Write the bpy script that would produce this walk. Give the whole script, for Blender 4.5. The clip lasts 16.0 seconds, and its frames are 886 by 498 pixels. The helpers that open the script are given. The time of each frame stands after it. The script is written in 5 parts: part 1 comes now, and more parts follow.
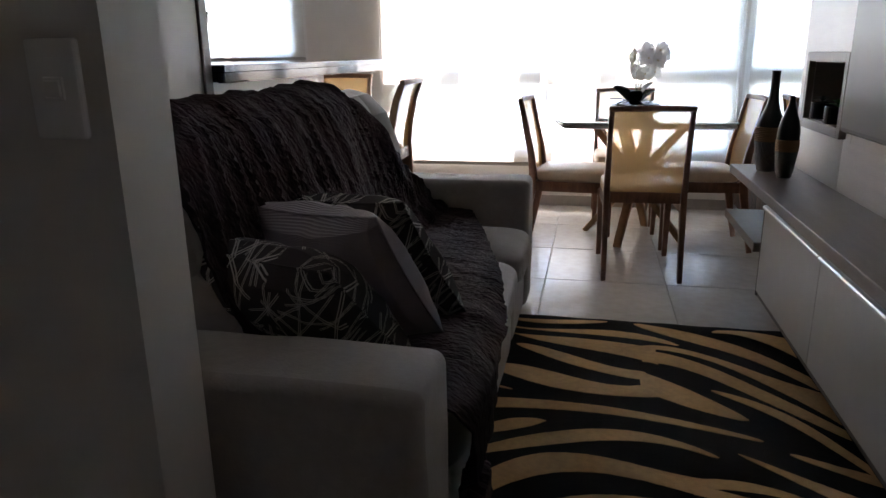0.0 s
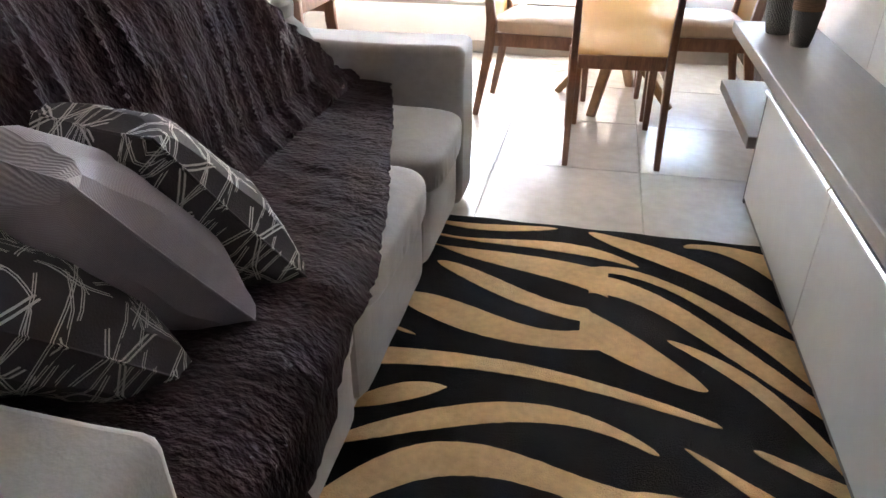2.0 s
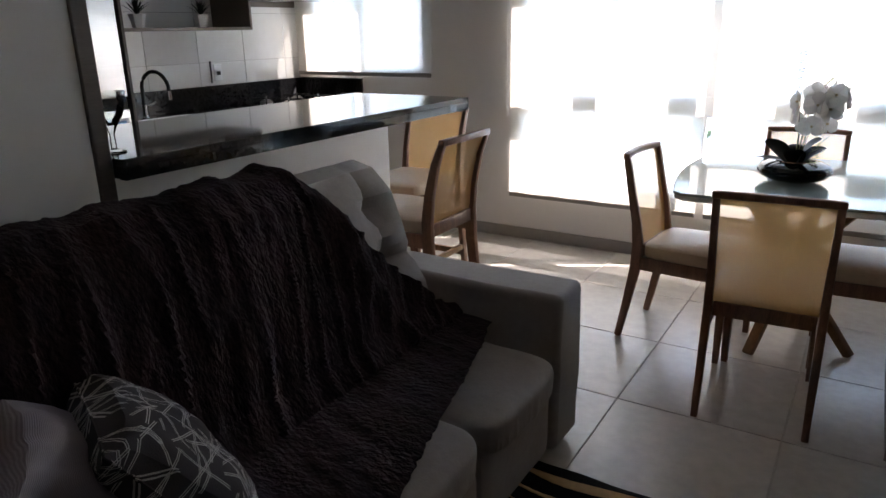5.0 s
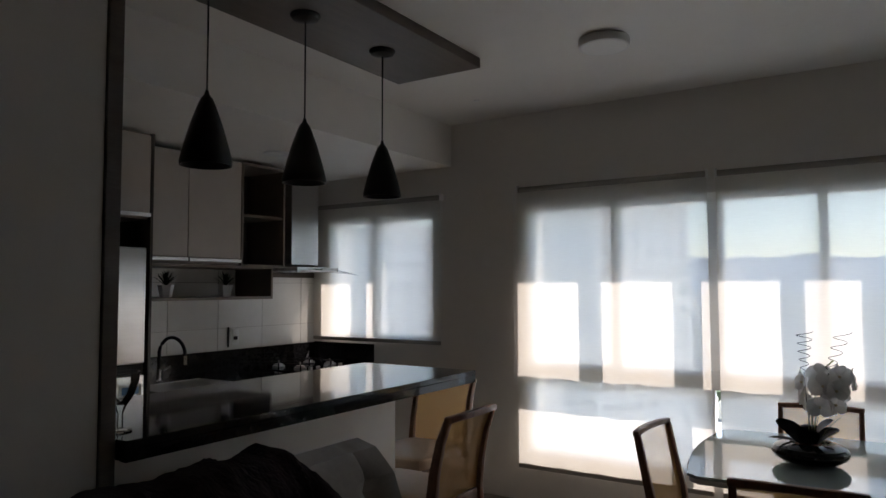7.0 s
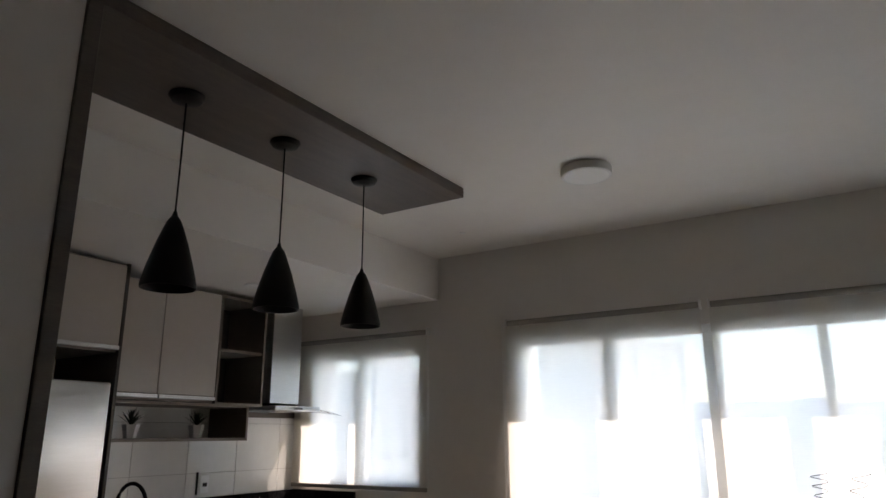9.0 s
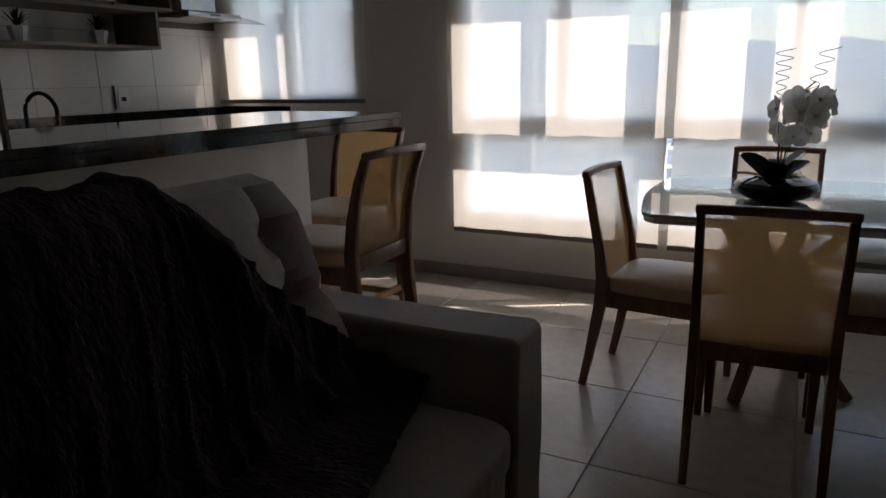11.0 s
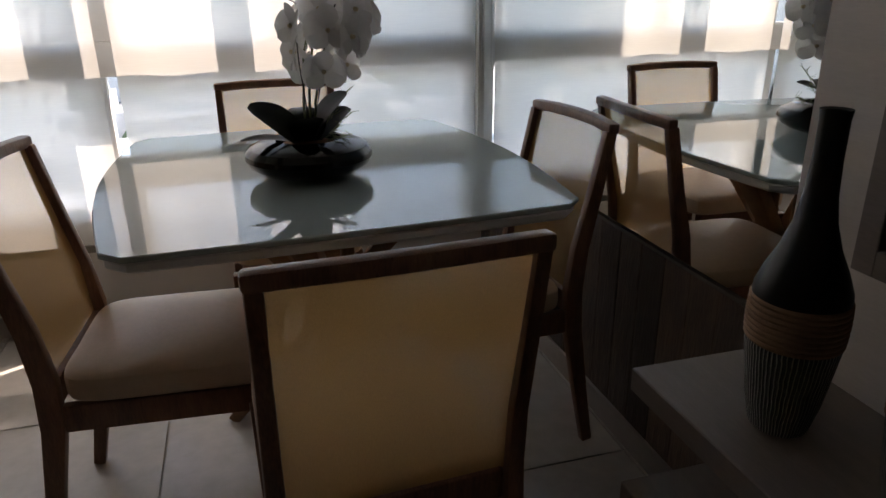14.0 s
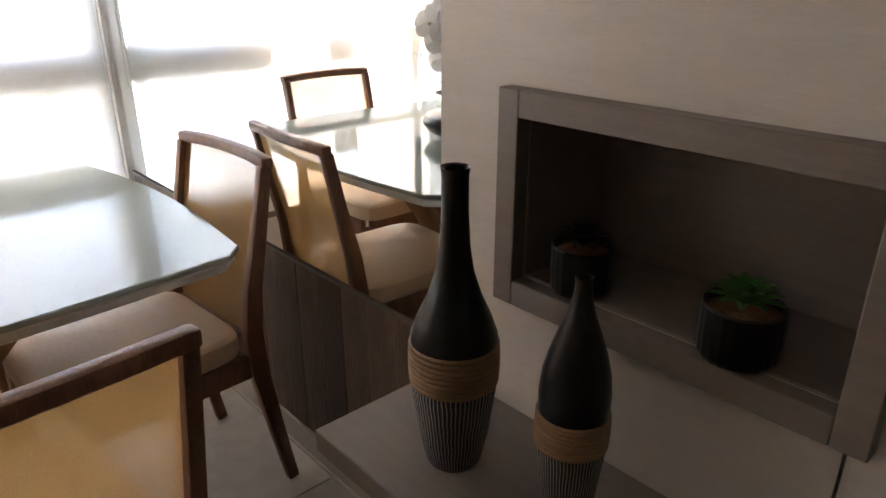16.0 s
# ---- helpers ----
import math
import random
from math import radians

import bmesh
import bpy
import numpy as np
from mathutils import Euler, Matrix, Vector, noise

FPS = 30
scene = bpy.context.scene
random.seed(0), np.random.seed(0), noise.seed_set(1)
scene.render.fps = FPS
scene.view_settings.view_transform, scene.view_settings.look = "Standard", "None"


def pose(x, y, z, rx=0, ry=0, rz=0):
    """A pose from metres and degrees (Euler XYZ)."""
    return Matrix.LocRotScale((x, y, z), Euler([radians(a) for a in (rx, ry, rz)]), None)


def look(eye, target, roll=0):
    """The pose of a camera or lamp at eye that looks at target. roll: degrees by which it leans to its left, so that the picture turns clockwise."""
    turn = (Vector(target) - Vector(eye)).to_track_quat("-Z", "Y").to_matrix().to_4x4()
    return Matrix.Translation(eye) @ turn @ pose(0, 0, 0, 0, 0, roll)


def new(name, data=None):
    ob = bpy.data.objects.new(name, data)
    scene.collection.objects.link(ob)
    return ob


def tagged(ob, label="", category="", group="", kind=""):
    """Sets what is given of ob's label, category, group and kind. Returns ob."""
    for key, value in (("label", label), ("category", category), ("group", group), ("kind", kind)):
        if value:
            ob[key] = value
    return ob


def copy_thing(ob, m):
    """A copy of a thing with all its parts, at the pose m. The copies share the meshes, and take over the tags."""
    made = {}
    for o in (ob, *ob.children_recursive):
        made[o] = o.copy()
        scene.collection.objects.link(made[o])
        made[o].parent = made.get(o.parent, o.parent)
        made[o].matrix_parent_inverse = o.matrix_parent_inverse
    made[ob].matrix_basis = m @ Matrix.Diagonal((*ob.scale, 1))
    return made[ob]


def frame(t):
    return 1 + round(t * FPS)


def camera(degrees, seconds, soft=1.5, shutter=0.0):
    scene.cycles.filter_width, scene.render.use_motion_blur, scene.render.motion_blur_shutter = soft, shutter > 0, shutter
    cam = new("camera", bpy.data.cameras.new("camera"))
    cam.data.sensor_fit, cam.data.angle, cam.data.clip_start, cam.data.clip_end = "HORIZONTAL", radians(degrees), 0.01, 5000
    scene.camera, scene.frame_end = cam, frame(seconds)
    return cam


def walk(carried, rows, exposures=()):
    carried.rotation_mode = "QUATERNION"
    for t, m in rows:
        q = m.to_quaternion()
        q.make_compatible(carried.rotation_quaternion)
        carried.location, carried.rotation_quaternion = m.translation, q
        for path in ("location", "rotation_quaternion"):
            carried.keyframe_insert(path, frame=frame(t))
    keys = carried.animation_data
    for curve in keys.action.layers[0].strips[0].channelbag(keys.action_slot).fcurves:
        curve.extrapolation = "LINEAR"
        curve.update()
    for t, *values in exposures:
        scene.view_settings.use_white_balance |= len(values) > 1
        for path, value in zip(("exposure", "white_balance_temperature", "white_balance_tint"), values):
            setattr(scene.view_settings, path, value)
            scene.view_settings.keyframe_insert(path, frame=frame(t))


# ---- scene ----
cam = camera(65.4, 16.0)
PATH = [
    (0, (0.199, -0.456, 1.134), (-0.206, 1.425, 0.59), -0.7),
    (0.5, (0.223, -0.295, 1.109), (-0.078, 1.555, 0.41), -0.4),
    (1, (0.249, -0.134, 1.127), (-0.024, 1.676, 0.32), -0.3),
    (1.5, (0.279, 0.065, 1.16), (0.006, 1.823, 0.245), -0.1),
    (2, (0.372, 0.249, 1.149), (-0.001, 1.944, 0.155), -0.1),
    (2.5, (0.496, 0.412, 1.126), (-0.102, 2.026, 0.108), 0.4),
    (3, (0.558, 0.471, 1.141), (-0.201, 2.016, 0.122), 0.2),
    (3.2, (0.574, 0.48, 1.168), (-0.202, 2.016, 0.15), 0.2),
    (5.3, (0.726, 0.556, 1.444), (-0.318, 2.19, 0.953), -0.8),
    (5.5, (0.729, 0.55, 1.45), (-0.331, 2.196, 1.041), -0.6),
    (6, (0.733, 0.532, 1.468), (-0.344, 2.205, 1.266), -0.3),
    (6.5, (0.742, 0.537, 1.488), (-0.341, 2.218, 1.448), -0.2),
    (7, (0.747, 0.543, 1.512), (-0.333, 2.222, 1.625), -0.2),
    (7.5, (0.749, 0.548, 1.56), (-0.322, 2.216, 1.824), -0.2),
    (8, (0.728, 0.555, 1.591), (-0.321, 2.207, 1.999), -0.2),
    (8.5, (0.74, 0.61, 1.556), (-0.299, 2.243, 2.057), -0.3),
    (9, (0.723, 0.712, 1.47), (-0.313, 2.342, 1.99), -0.3),
    (9.5, (0.701, 0.721, 1.388), (-0.354, 2.374, 1.78), -0.2),
    (10, (0.621, 0.762, 1.281), (-0.456, 2.446, 1.318), -0.3),
    (10.2, (0.598, 0.787, 1.269), (-0.474, 2.471, 1.14), -0.4),
    (12.5, (0.446, 1.723, 1.182), (0.09, 3.59, 0.56), -0.5),
    (13, (0.403, 2.006, 1.178), (0.3, 3.897, 0.535), -0.1),
    (13.5, (0.325, 2.159, 1.185), (0.516, 4.029, 0.501), -0.2),
    (14, (0.303, 2.237, 1.189), (0.819, 4.032, 0.473), -0.6),
    (14.5, (0.324, 2.276, 1.197), (1.089, 3.966, 0.448), -0.1),
    (15, (0.352, 2.28, 1.201), (1.336, 3.853, 0.453), 0.4),
    (15.5, (0.377, 2.282, 1.215), (1.523, 3.738, 0.463), 0.0),
    (16, (0.41, 2.296, 1.274), (1.661, 3.662, 0.52), 0.0),
]
EXPOSURES = [(0.0, 4.98, 6950, 21), (0.5, 4.63, 7000, 22), (1.0, 5.33, 6950, 22), (1.5, 6.57, 6900, 21), (2.0, 7.17, 6850, 20), (3.2, 7.42, 6800, 20), (5.3, 3.75, 6900, 20), (5.5, 3.35, 6900, 20), (6.5, 2.8, 7120, 20), (7.5, 2.98, 7450, 21), (8.5, 3.58, 7650, 22), (9.5, 3.48, 7450, 22), (10.2, 2.75, 7100, 20), (12.3, 2.78, 7630, 23), (13.5, 2.78, 7630, 23), (14.5, 3.5, 7830, 24), (15.2, 4.3, 7930, 26), (16.0, 4.9, 8580, 27)]
walk(cam, [(t, look(eye, target, roll)) for t, eye, target, roll in PATH], EXPOSURES)

# ---- light ----
SUN_TO = Vector((0.877, 0.480, 0.825)).normalized()
world = bpy.data.worlds.new("sky")
scene.world = world
world.use_nodes = True
wn = world.node_tree.nodes
sky = wn.new("ShaderNodeTexSky")
sky.sky_type = "NISHITA"
sky.sun_disc = False
sky.sun_elevation = radians(39.5)
sky.sun_rotation = radians(61)
sky.dust_density, sky.ozone_density, sky.air_density = 0.4, 2.0, 1.0
world.node_tree.links.new(sky.outputs[0], wn["Background"].inputs[0])
wn["Background"].inputs[1].default_value = 0.124
sun = new("sun", bpy.data.lights.new("sun", "SUN"))
sun.data.energy, sun.data.angle, sun.data.color = 1.65, radians(0.5), (1.0, 0.99, 0.965)
sun.matrix_world = look(SUN_TO * 30, (0, 0, 0))


# ---- materials ----
def material(name, colour, rough=0.5, metal=0.0, vary=0.12, scale=6.0, stretch=(1, 1, 1), bump=0.0, bump_scale=60.0, second=None, island=0.0, spec=0.5, sheen=0.0, coat=0.0):
    """Principled paint with broad stains, fine grain and relief."""
    m = bpy.data.materials.new(name)
    m.use_nodes = True
    t, n = m.node_tree, m.node_tree.nodes
    p = n["Principled BSDF"]
    p.inputs["Roughness"].default_value, p.inputs["Metallic"].default_value = rough, metal
    p.inputs["Specular IOR Level"].default_value = spec
    p.inputs["Sheen Weight"].default_value, p.inputs["Coat Weight"].default_value = sheen, coat
    co = n.new("ShaderNodeTexCoord")
    mp = n.new("ShaderNodeMapping")
    mp.inputs["Scale"].default_value = stretch
    t.links.new(co.outputs["Object"], mp.inputs["Vector"])
    a, b = n.new("ShaderNodeTexNoise"), n.new("ShaderNodeTexNoise")
    a.inputs["Scale"].default_value, b.inputs["Scale"].default_value = scale, scale * 9
    a.inputs["Detail"].default_value, b.inputs["Detail"].default_value = 4, 5
    for q in (a, b):
        t.links.new(mp.outputs[0], q.inputs["Vector"])
    add = n.new("ShaderNodeMath")
    add.operation = "ADD"
    t.links.new(a.outputs[0], add.inputs[0])
    t.links.new(b.outputs[0], add.inputs[1])
    half = n.new("ShaderNodeMath")
    half.operation = "MULTIPLY"
    half.inputs[1].default_value = 0.5
    t.links.new(add.outputs[0], half.inputs[0])
    src = half.outputs[0]
    if island:
        info = n.new("ShaderNodeObjectInfo")
        mul = n.new("ShaderNodeMath")
        mul.operation = "MULTIPLY_ADD"
        mul.inputs[1].default_value, mul.inputs[2].default_value = island, -island / 2
        t.links.new(info.outputs["Random"], mul.inputs[0])
        s2 = n.new("ShaderNodeMath")
        t.links.new(src, s2.inputs[0])
        t.links.new(mul.outputs[0], s2.inputs[1])
        src = s2.outputs[0]
    ramp = n.new("ShaderNodeValToRGB")
    second = second or tuple(c * (1 - vary) for c in colour)
    first = colour if second is None else tuple(min(1, c * (1 + vary * 0.5)) for c in colour)
    ramp.color_ramp.elements[0].position, ramp.color_ramp.elements[1].position = 0.33, 0.67
    ramp.color_ramp.elements[0].color, ramp.color_ramp.elements[1].color = (*second, 1), (*first, 1)
    t.links.new(src, ramp.inputs[0])
    t.links.new(ramp.outputs[0], p.inputs["Base Color"])
    if bump:
        g = n.new("ShaderNodeTexNoise")
        g.inputs["Scale"].default_value, g.inputs["Detail"].default_value = bump_scale, 3
        t.links.new(mp.outputs[0], g.inputs["Vector"])
        bu = n.new("ShaderNodeBump")
        bu.inputs["Strength"].default_value, bu.inputs["Distance"].default_value = bump, 0.01
        t.links.new(g.outputs[0], bu.inputs["Height"])
        t.links.new(bu.outputs[0], p.inputs["Normal"])
    return m


def see_through(name, colour, clear, through_light, weave=0.0, weave_axis=(900, 900, 900)):
    """Woven screen cloth: partly open, partly scattering light to both sides."""
    m = bpy.data.materials.new(name)
    m.use_nodes = True
    t, n = m.node_tree, m.node_tree.nodes
    n.remove(n["Principled BSDF"])
    tr, di, cl = n.new("ShaderNodeBsdfTranslucent"), n.new("ShaderNodeBsdfDiffuse"), n.new("ShaderNodeBsdfTransparent")
    co = n.new("ShaderNodeTexCoord")
    no = n.new("ShaderNodeTexNoise")
    no.inputs["Scale"].default_value, no.inputs["Detail"].default_value = 14, 6
    mp = n.new("ShaderNodeMapping")
    mp.inputs["Scale"].default_value = weave_axis
    t.links.new(co.outputs["Object"], mp.inputs[0])
    t.links.new(mp.outputs[0], no.inputs["Vector"])
    ramp = n.new("ShaderNodeValToRGB")
    ramp.color_ramp.elements[0].position, ramp.color_ramp.elements[1].position = 0.3, 0.7
    ramp.color_ramp.elements[0].color = (*[c * (1 - weave) for c in colour], 1)
    ramp.color_ramp.elements[1].color = (*colour, 1)
    t.links.new(no.outputs[0], ramp.inputs[0])
    for q in (tr, di):
        t.links.new(ramp.outputs[0], q.inputs[0])
    a, b = n.new("ShaderNodeMixShader"), n.new("ShaderNodeMixShader")
    a.inputs[0].default_value, b.inputs[0].default_value = through_light, clear
    t.links.new(di.outputs[0], a.inputs[1])
    t.links.new(tr.outputs[0], a.inputs[2])
    t.links.new(a.outputs[0], b.inputs[1])
    t.links.new(cl.outputs[0], b.inputs[2])
    t.links.new(b.outputs[0], n["Material Output"].inputs[0])
    return m


def glass_material(name, tint=(0.97, 0.99, 0.98)):
    m = bpy.data.materials.new(name)
    m.use_nodes = True
    t, n = m.node_tree, m.node_tree.nodes
    n.remove(n["Principled BSDF"])
    cl, gl, fr, mx = n.new("ShaderNodeBsdfTransparent"), n.new("ShaderNodeBsdfGlossy"), n.new("ShaderNodeFresnel"), n.new("ShaderNodeMixShader")
    cl.inputs[0].default_value = (*tint, 1)
    gl.inputs["Roughness"].default_value = 0.02
    t.links.new(fr.outputs[0], mx.inputs[0])
    t.links.new(cl.outputs[0], mx.inputs[1])
    t.links.new(gl.outputs[0], mx.inputs[2])
    t.links.new(mx.outputs[0], n["Material Output"].inputs[0])
    return m


def star_cloth():
    """Dark cloth woven with pale straight lines that cross in stars."""
    m = bpy.data.materials.new("star_cloth")
    m.use_nodes = True
    t, n = m.node_tree, m.node_tree.nodes
    p = n["Principled BSDF"]
    p.inputs["Roughness"].default_value, p.inputs["Specular IOR Level"].default_value = 0.8, 0.15
    co = n.new("ShaderNodeTexCoord")
    sep = n.new("ShaderNodeSeparateXYZ")
    t.links.new(co.outputs["Object"], sep.inputs[0])

    def calc(op, a, b=None, c=None):
        q = n.new("ShaderNodeMath")
        q.operation = op
        for i, v in enumerate((a, b, c)):
            if v is None:
                continue
            if isinstance(v, (int, float)):
                q.inputs[i].default_value = v
            else:
                t.links.new(v, q.inputs[i])
        return q.outputs[0]

    total = None
    for k, (turn, gap, off) in enumerate(((8, 0.082, 0.0), (38, 0.071, 0.0), (68, 0.082, 0.0), (98, 0.071, 0.0), (128, 0.082, 0.0), (158, 0.071, 0.0), (23, 0.115, 0.024), (115, 0.120, 0.036), (80, 0.128, 0.056))):
        a = radians(turn)
        along = calc("MULTIPLY_ADD", sep.outputs[0], math.cos(a), calc("MULTIPLY_ADD", sep.outputs[1], math.sin(a), off))
        saw = calc("ABSOLUTE", calc("SUBTRACT", calc("FRACT", calc("MULTIPLY", along, 1 / gap)), 0.5))
        d = calc("MULTIPLY", calc("SUBTRACT", 0.5, saw), gap)
        line = calc("LESS_THAN", calc("ABSOLUTE", calc("SUBTRACT", d, 0.0019)), 0.00085)
        mp, brk = n.new("ShaderNodeMapping"), n.new("ShaderNodeTexNoise")
        mp.inputs["Location"].default_value = (k * 2.3, k * 1.1, 0)
        t.links.new(co.outputs["Object"], mp.inputs[0])
        t.links.new(mp.outputs[0], brk.inputs["Vector"])
        brk.inputs["Scale"].default_value, brk.inputs["Detail"].default_value = 11, 0
        line = calc("MULTIPLY", line, calc("GREATER_THAN", brk.outputs[0], 0.45))
        total = line if total is None else calc("MAXIMUM", total, line)
    mix = n.new("ShaderNodeMixRGB")
    t.links.new(total, mix.inputs[0])
    mix.inputs[1].default_value, mix.inputs[2].default_value = (0.036, 0.031, 0.033, 1), (0.42, 0.395, 0.375, 1)
    t.links.new(mix.outputs[0], p.inputs["Base Color"])
    w = n.new("ShaderNodeTexNoise")
    w.inputs["Scale"].default_value = 300
    bu = n.new("ShaderNodeBump")
    bu.inputs["Strength"].default_value, bu.inputs["Distance"].default_value = 0.3, 0.003
    t.links.new(co.outputs["Object"], w.inputs["Vector"])
    t.links.new(w.outputs[0], bu.inputs["Height"])
    t.links.new(bu.outputs[0], p.inputs["Normal"])
    return m


def ribbed(name, colour, other, axis, freq, rough=0.7, sheen=0.2, sharp=(0.4, 0.6), wobble=0.0, strength=0.3):
    """Fine ribs or stripes across one axis."""
    m = bpy.data.materials.new(name)
    m.use_nodes = True
    t, n = m.node_tree, m.node_tree.nodes
    p = n["Principled BSDF"]
    p.inputs["Roughness"].default_value, p.inputs["Sheen Weight"].default_value = rough, sheen
    co, w = n.new("ShaderNodeTexCoord"), n.new("ShaderNodeTexWave")
    w.bands_direction = axis
    w.inputs["Scale"].default_value, w.inputs["Distortion"].default_value = freq, wobble
    w.inputs["Detail Scale"].default_value = 0.6
    t.links.new(co.outputs["Object"], w.inputs["Vector"])
    ramp = n.new("ShaderNodeValToRGB")
    ramp.color_ramp.elements[0].position, ramp.color_ramp.elements[1].position = sharp
    ramp.color_ramp.elements[0].color, ramp.color_ramp.elements[1].color = (*colour, 1), (*other, 1)
    t.links.new(w.outputs[0], ramp.inputs[0])
    t.links.new(ramp.outputs[0], p.inputs["Base Color"])
    bu = n.new("ShaderNodeBump")
    bu.inputs["Strength"].default_value, bu.inputs["Distance"].default_value = strength, 0.003
    t.links.new(w.outputs[0], bu.inputs["Height"])
    t.links.new(bu.outputs[0], p.inputs["Normal"])
    return m


WALL = material("wall_paint", (0.74, 0.71, 0.67), 0.46, vary=0.03, scale=1.3, bump=0.06, bump_scale=180)
CEIL = material("ceiling_paint", (0.82, 0.795, 0.76), 0.52, vary=0.03, scale=0.9, bump=0.04, bump_scale=140)
TILE = material("porcelain_tile", (0.50, 0.46, 0.41), 0.27, vary=0.15, scale=2.2, bump=0.02, bump_scale=25, island=0.16)
GROUT = material("grout", (0.40, 0.37, 0.33), 0.9, vary=0.2)
SKIRT = material("skirting_tile", (0.34, 0.31, 0.28), 0.35, vary=0.12, scale=3)
BACKTILE = material("glazed_wall_tile", (0.74, 0.73, 0.70), 0.16, vary=0.04, scale=2, island=0.05)
GRANITE = material("black_granite", (0.008, 0.008, 0.009), 0.06, vary=0.6, scale=60, second=(0.022, 0.022, 0.024))
WALNUT = material("walnut", (0.245, 0.115, 0.068), 0.38, vary=0.45, scale=4, stretch=(9, 9, 1.2), bump=0.08, bump_scale=30)
OAK = material("golden_wood", (0.30, 0.155, 0.07), 0.42, vary=0.35, scale=4, stretch=(8, 8, 1.4), bump=0.08, bump_scale=30)
TAUPE = material("taupe_laminate", (0.200, 0.163, 0.138), 0.42, vary=0.16, scale=5, stretch=(12, 1.2, 12), bump=0.03, bump_scale=40)
BOARD = material("brown_board", (0.125, 0.100, 0.085), 0.45, vary=0.25, scale=4, stretch=(10, 1.2, 10), bump=0.04, bump_scale=40)
DOORLAC = material("beige_lacquer", (0.47, 0.42, 0.375), 0.3, vary=0.04, scale=2)
DRAWER = material("grey_lacquer", (0.50, 0.485, 0.46), 0.28, vary=0.05, scale=2)
PANEL = material("tv_panel_lacquer", (0.56, 0.495, 0.435), 0.35, vary=0.08, scale=5, stretch=(8, 1, 8))
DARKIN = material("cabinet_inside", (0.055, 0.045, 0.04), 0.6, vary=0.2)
ALU = material("brushed_aluminium", (0.62, 0.62, 0.62), 0.42, 1.0, vary=0.05, scale=8, stretch=(20, 1, 20))
STEEL = material("stainless_steel", (0.62, 0.61, 0.60), 0.30, 1.0, vary=0.06, scale=5, stretch=(1, 1, 14))
CHROME = material("chrome", (0.85, 0.85, 0.86), 0.06, 1.0, vary=0.02)
BLACKMAT = material("black_metal", (0.007, 0.007, 0.008), 0.45, vary=0.3, spec=0.25)
BLACKGLOSS = material("black_glaze", (0.007, 0.007, 0.008), 0.10, vary=0.3, spec=0.3)
BLACKSATIN = material("black_satin_glaze", (0.006, 0.006, 0.007), 0.34, vary=0.4, scale=12, spec=0.3)
PLASTIC = material("white_plastic", (0.78, 0.78, 0.77), 0.3, vary=0.02)
SWITCHWHITE = material("switch_white", (0.90, 0.90, 0.88), 0.25, vary=0.02)
OPAL = material("opal_diffuser", (0.88, 0.88, 0.86), 0.35, vary=0.02)
ALUWHITE = material("white_window_frame", (0.86, 0.86, 0.85), 0.35, vary=0.03)
HEM = material("blind_hem", (0.30, 0.28, 0.25), 0.6, vary=0.06)
SEATCLOTH = material("cream_faux_leather", (0.63, 0.455, 0.315), 0.42, vary=0.08, scale=6, bump=0.10, bump_scale=90)
SUEDE = material("grey_suede", (0.295, 0.263, 0.240), 0.85, vary=0.14, scale=5, bump=0.12, bump_scale=150, sheen=0.35)
FUR = material("plush_throw", (0.030, 0.0175, 0.0215), 0.8, vary=0.6, scale=8, stretch=(1.0, 1.6, 0.8), bump=1.0, bump_scale=52, sheen=0.03, spec=0.07)
PLANK = material("weathered_plank", (0.140, 0.090, 0.066), 0.6, vary=0.65, scale=3.5, stretch=(9, 9, 0.9), bump=0.3, bump_scale=18, island=0.35)
MIRROR = material("mirror_silver", (0.92, 0.94, 0.93), 0.0, 1.0, vary=0.0)
TABLEGLASS = material("painted_glass", (0.44, 0.52, 0.505), 0.03, vary=0.02, coat=0.6)
LIP = material("cream_orchid_lip", (0.72, 0.60, 0.40), 0.5, vary=0.2)
PETAL = see_through("orchid_petal", (0.88, 0.86, 0.84), 0.0, 0.45, weave=0.06, weave_axis=(4, 4, 4))
LEAFDARK = material("waxy_dark_leaf", (0.014, 0.021, 0.013), 0.42, vary=0.4, spec=0.25)
LEAFGREEN = material("succulent_green", (0.07, 0.26, 0.045), 0.35, vary=0.4, scale=20)
FERN = material("fern_green", (0.13, 0.16, 0.05), 0.5, vary=0.4)
SOIL = material("bark_chips", (0.30, 0.13, 0.06), 0.9, vary=0.6, scale=60, bump=0.8, bump_scale=120)
ROPE = material("rope_cord", (0.30, 0.17, 0.09), 0.75, vary=0.4, scale=20, stretch=(1, 1, 8), bump=0.3, bump_scale=120)
SCREEN = material("dark_screen", (0.006, 0.006, 0.007), 0.30, vary=0.1, spec=0.2)
LABELBLUE = material("blue_print", (0.10, 0.28, 0.55), 0.4, vary=0.1)
LABELWHITE = material("white_print", (0.80, 0.82, 0.84), 0.4, vary=0.03)
BLIND = see_through("screen_blind", (0.775, 0.750, 0.695), 0.088, 0.58, weave=0.06, weave_axis=(1, 1, 30))
CANE = see_through("woven_mesh", (0.74, 0.445, 0.185), 0.38, 0.60, weave=0.14, weave_axis=(70, 70, 2))
GLASS = glass_material("clear_glass")
PILEBLACK = material("black_pile", (0.006, 0.006, 0.0075), 0.95, vary=0.4, scale=7, bump=0.5, bump_scale=260, spec=0.15)
PILETAN = material("tan_pile", (0.60, 0.375, 0.185), 0.95, vary=0.22, scale=6, bump=0.5, bump_scale=260, spec=0.15)
STARS = star_cloth()
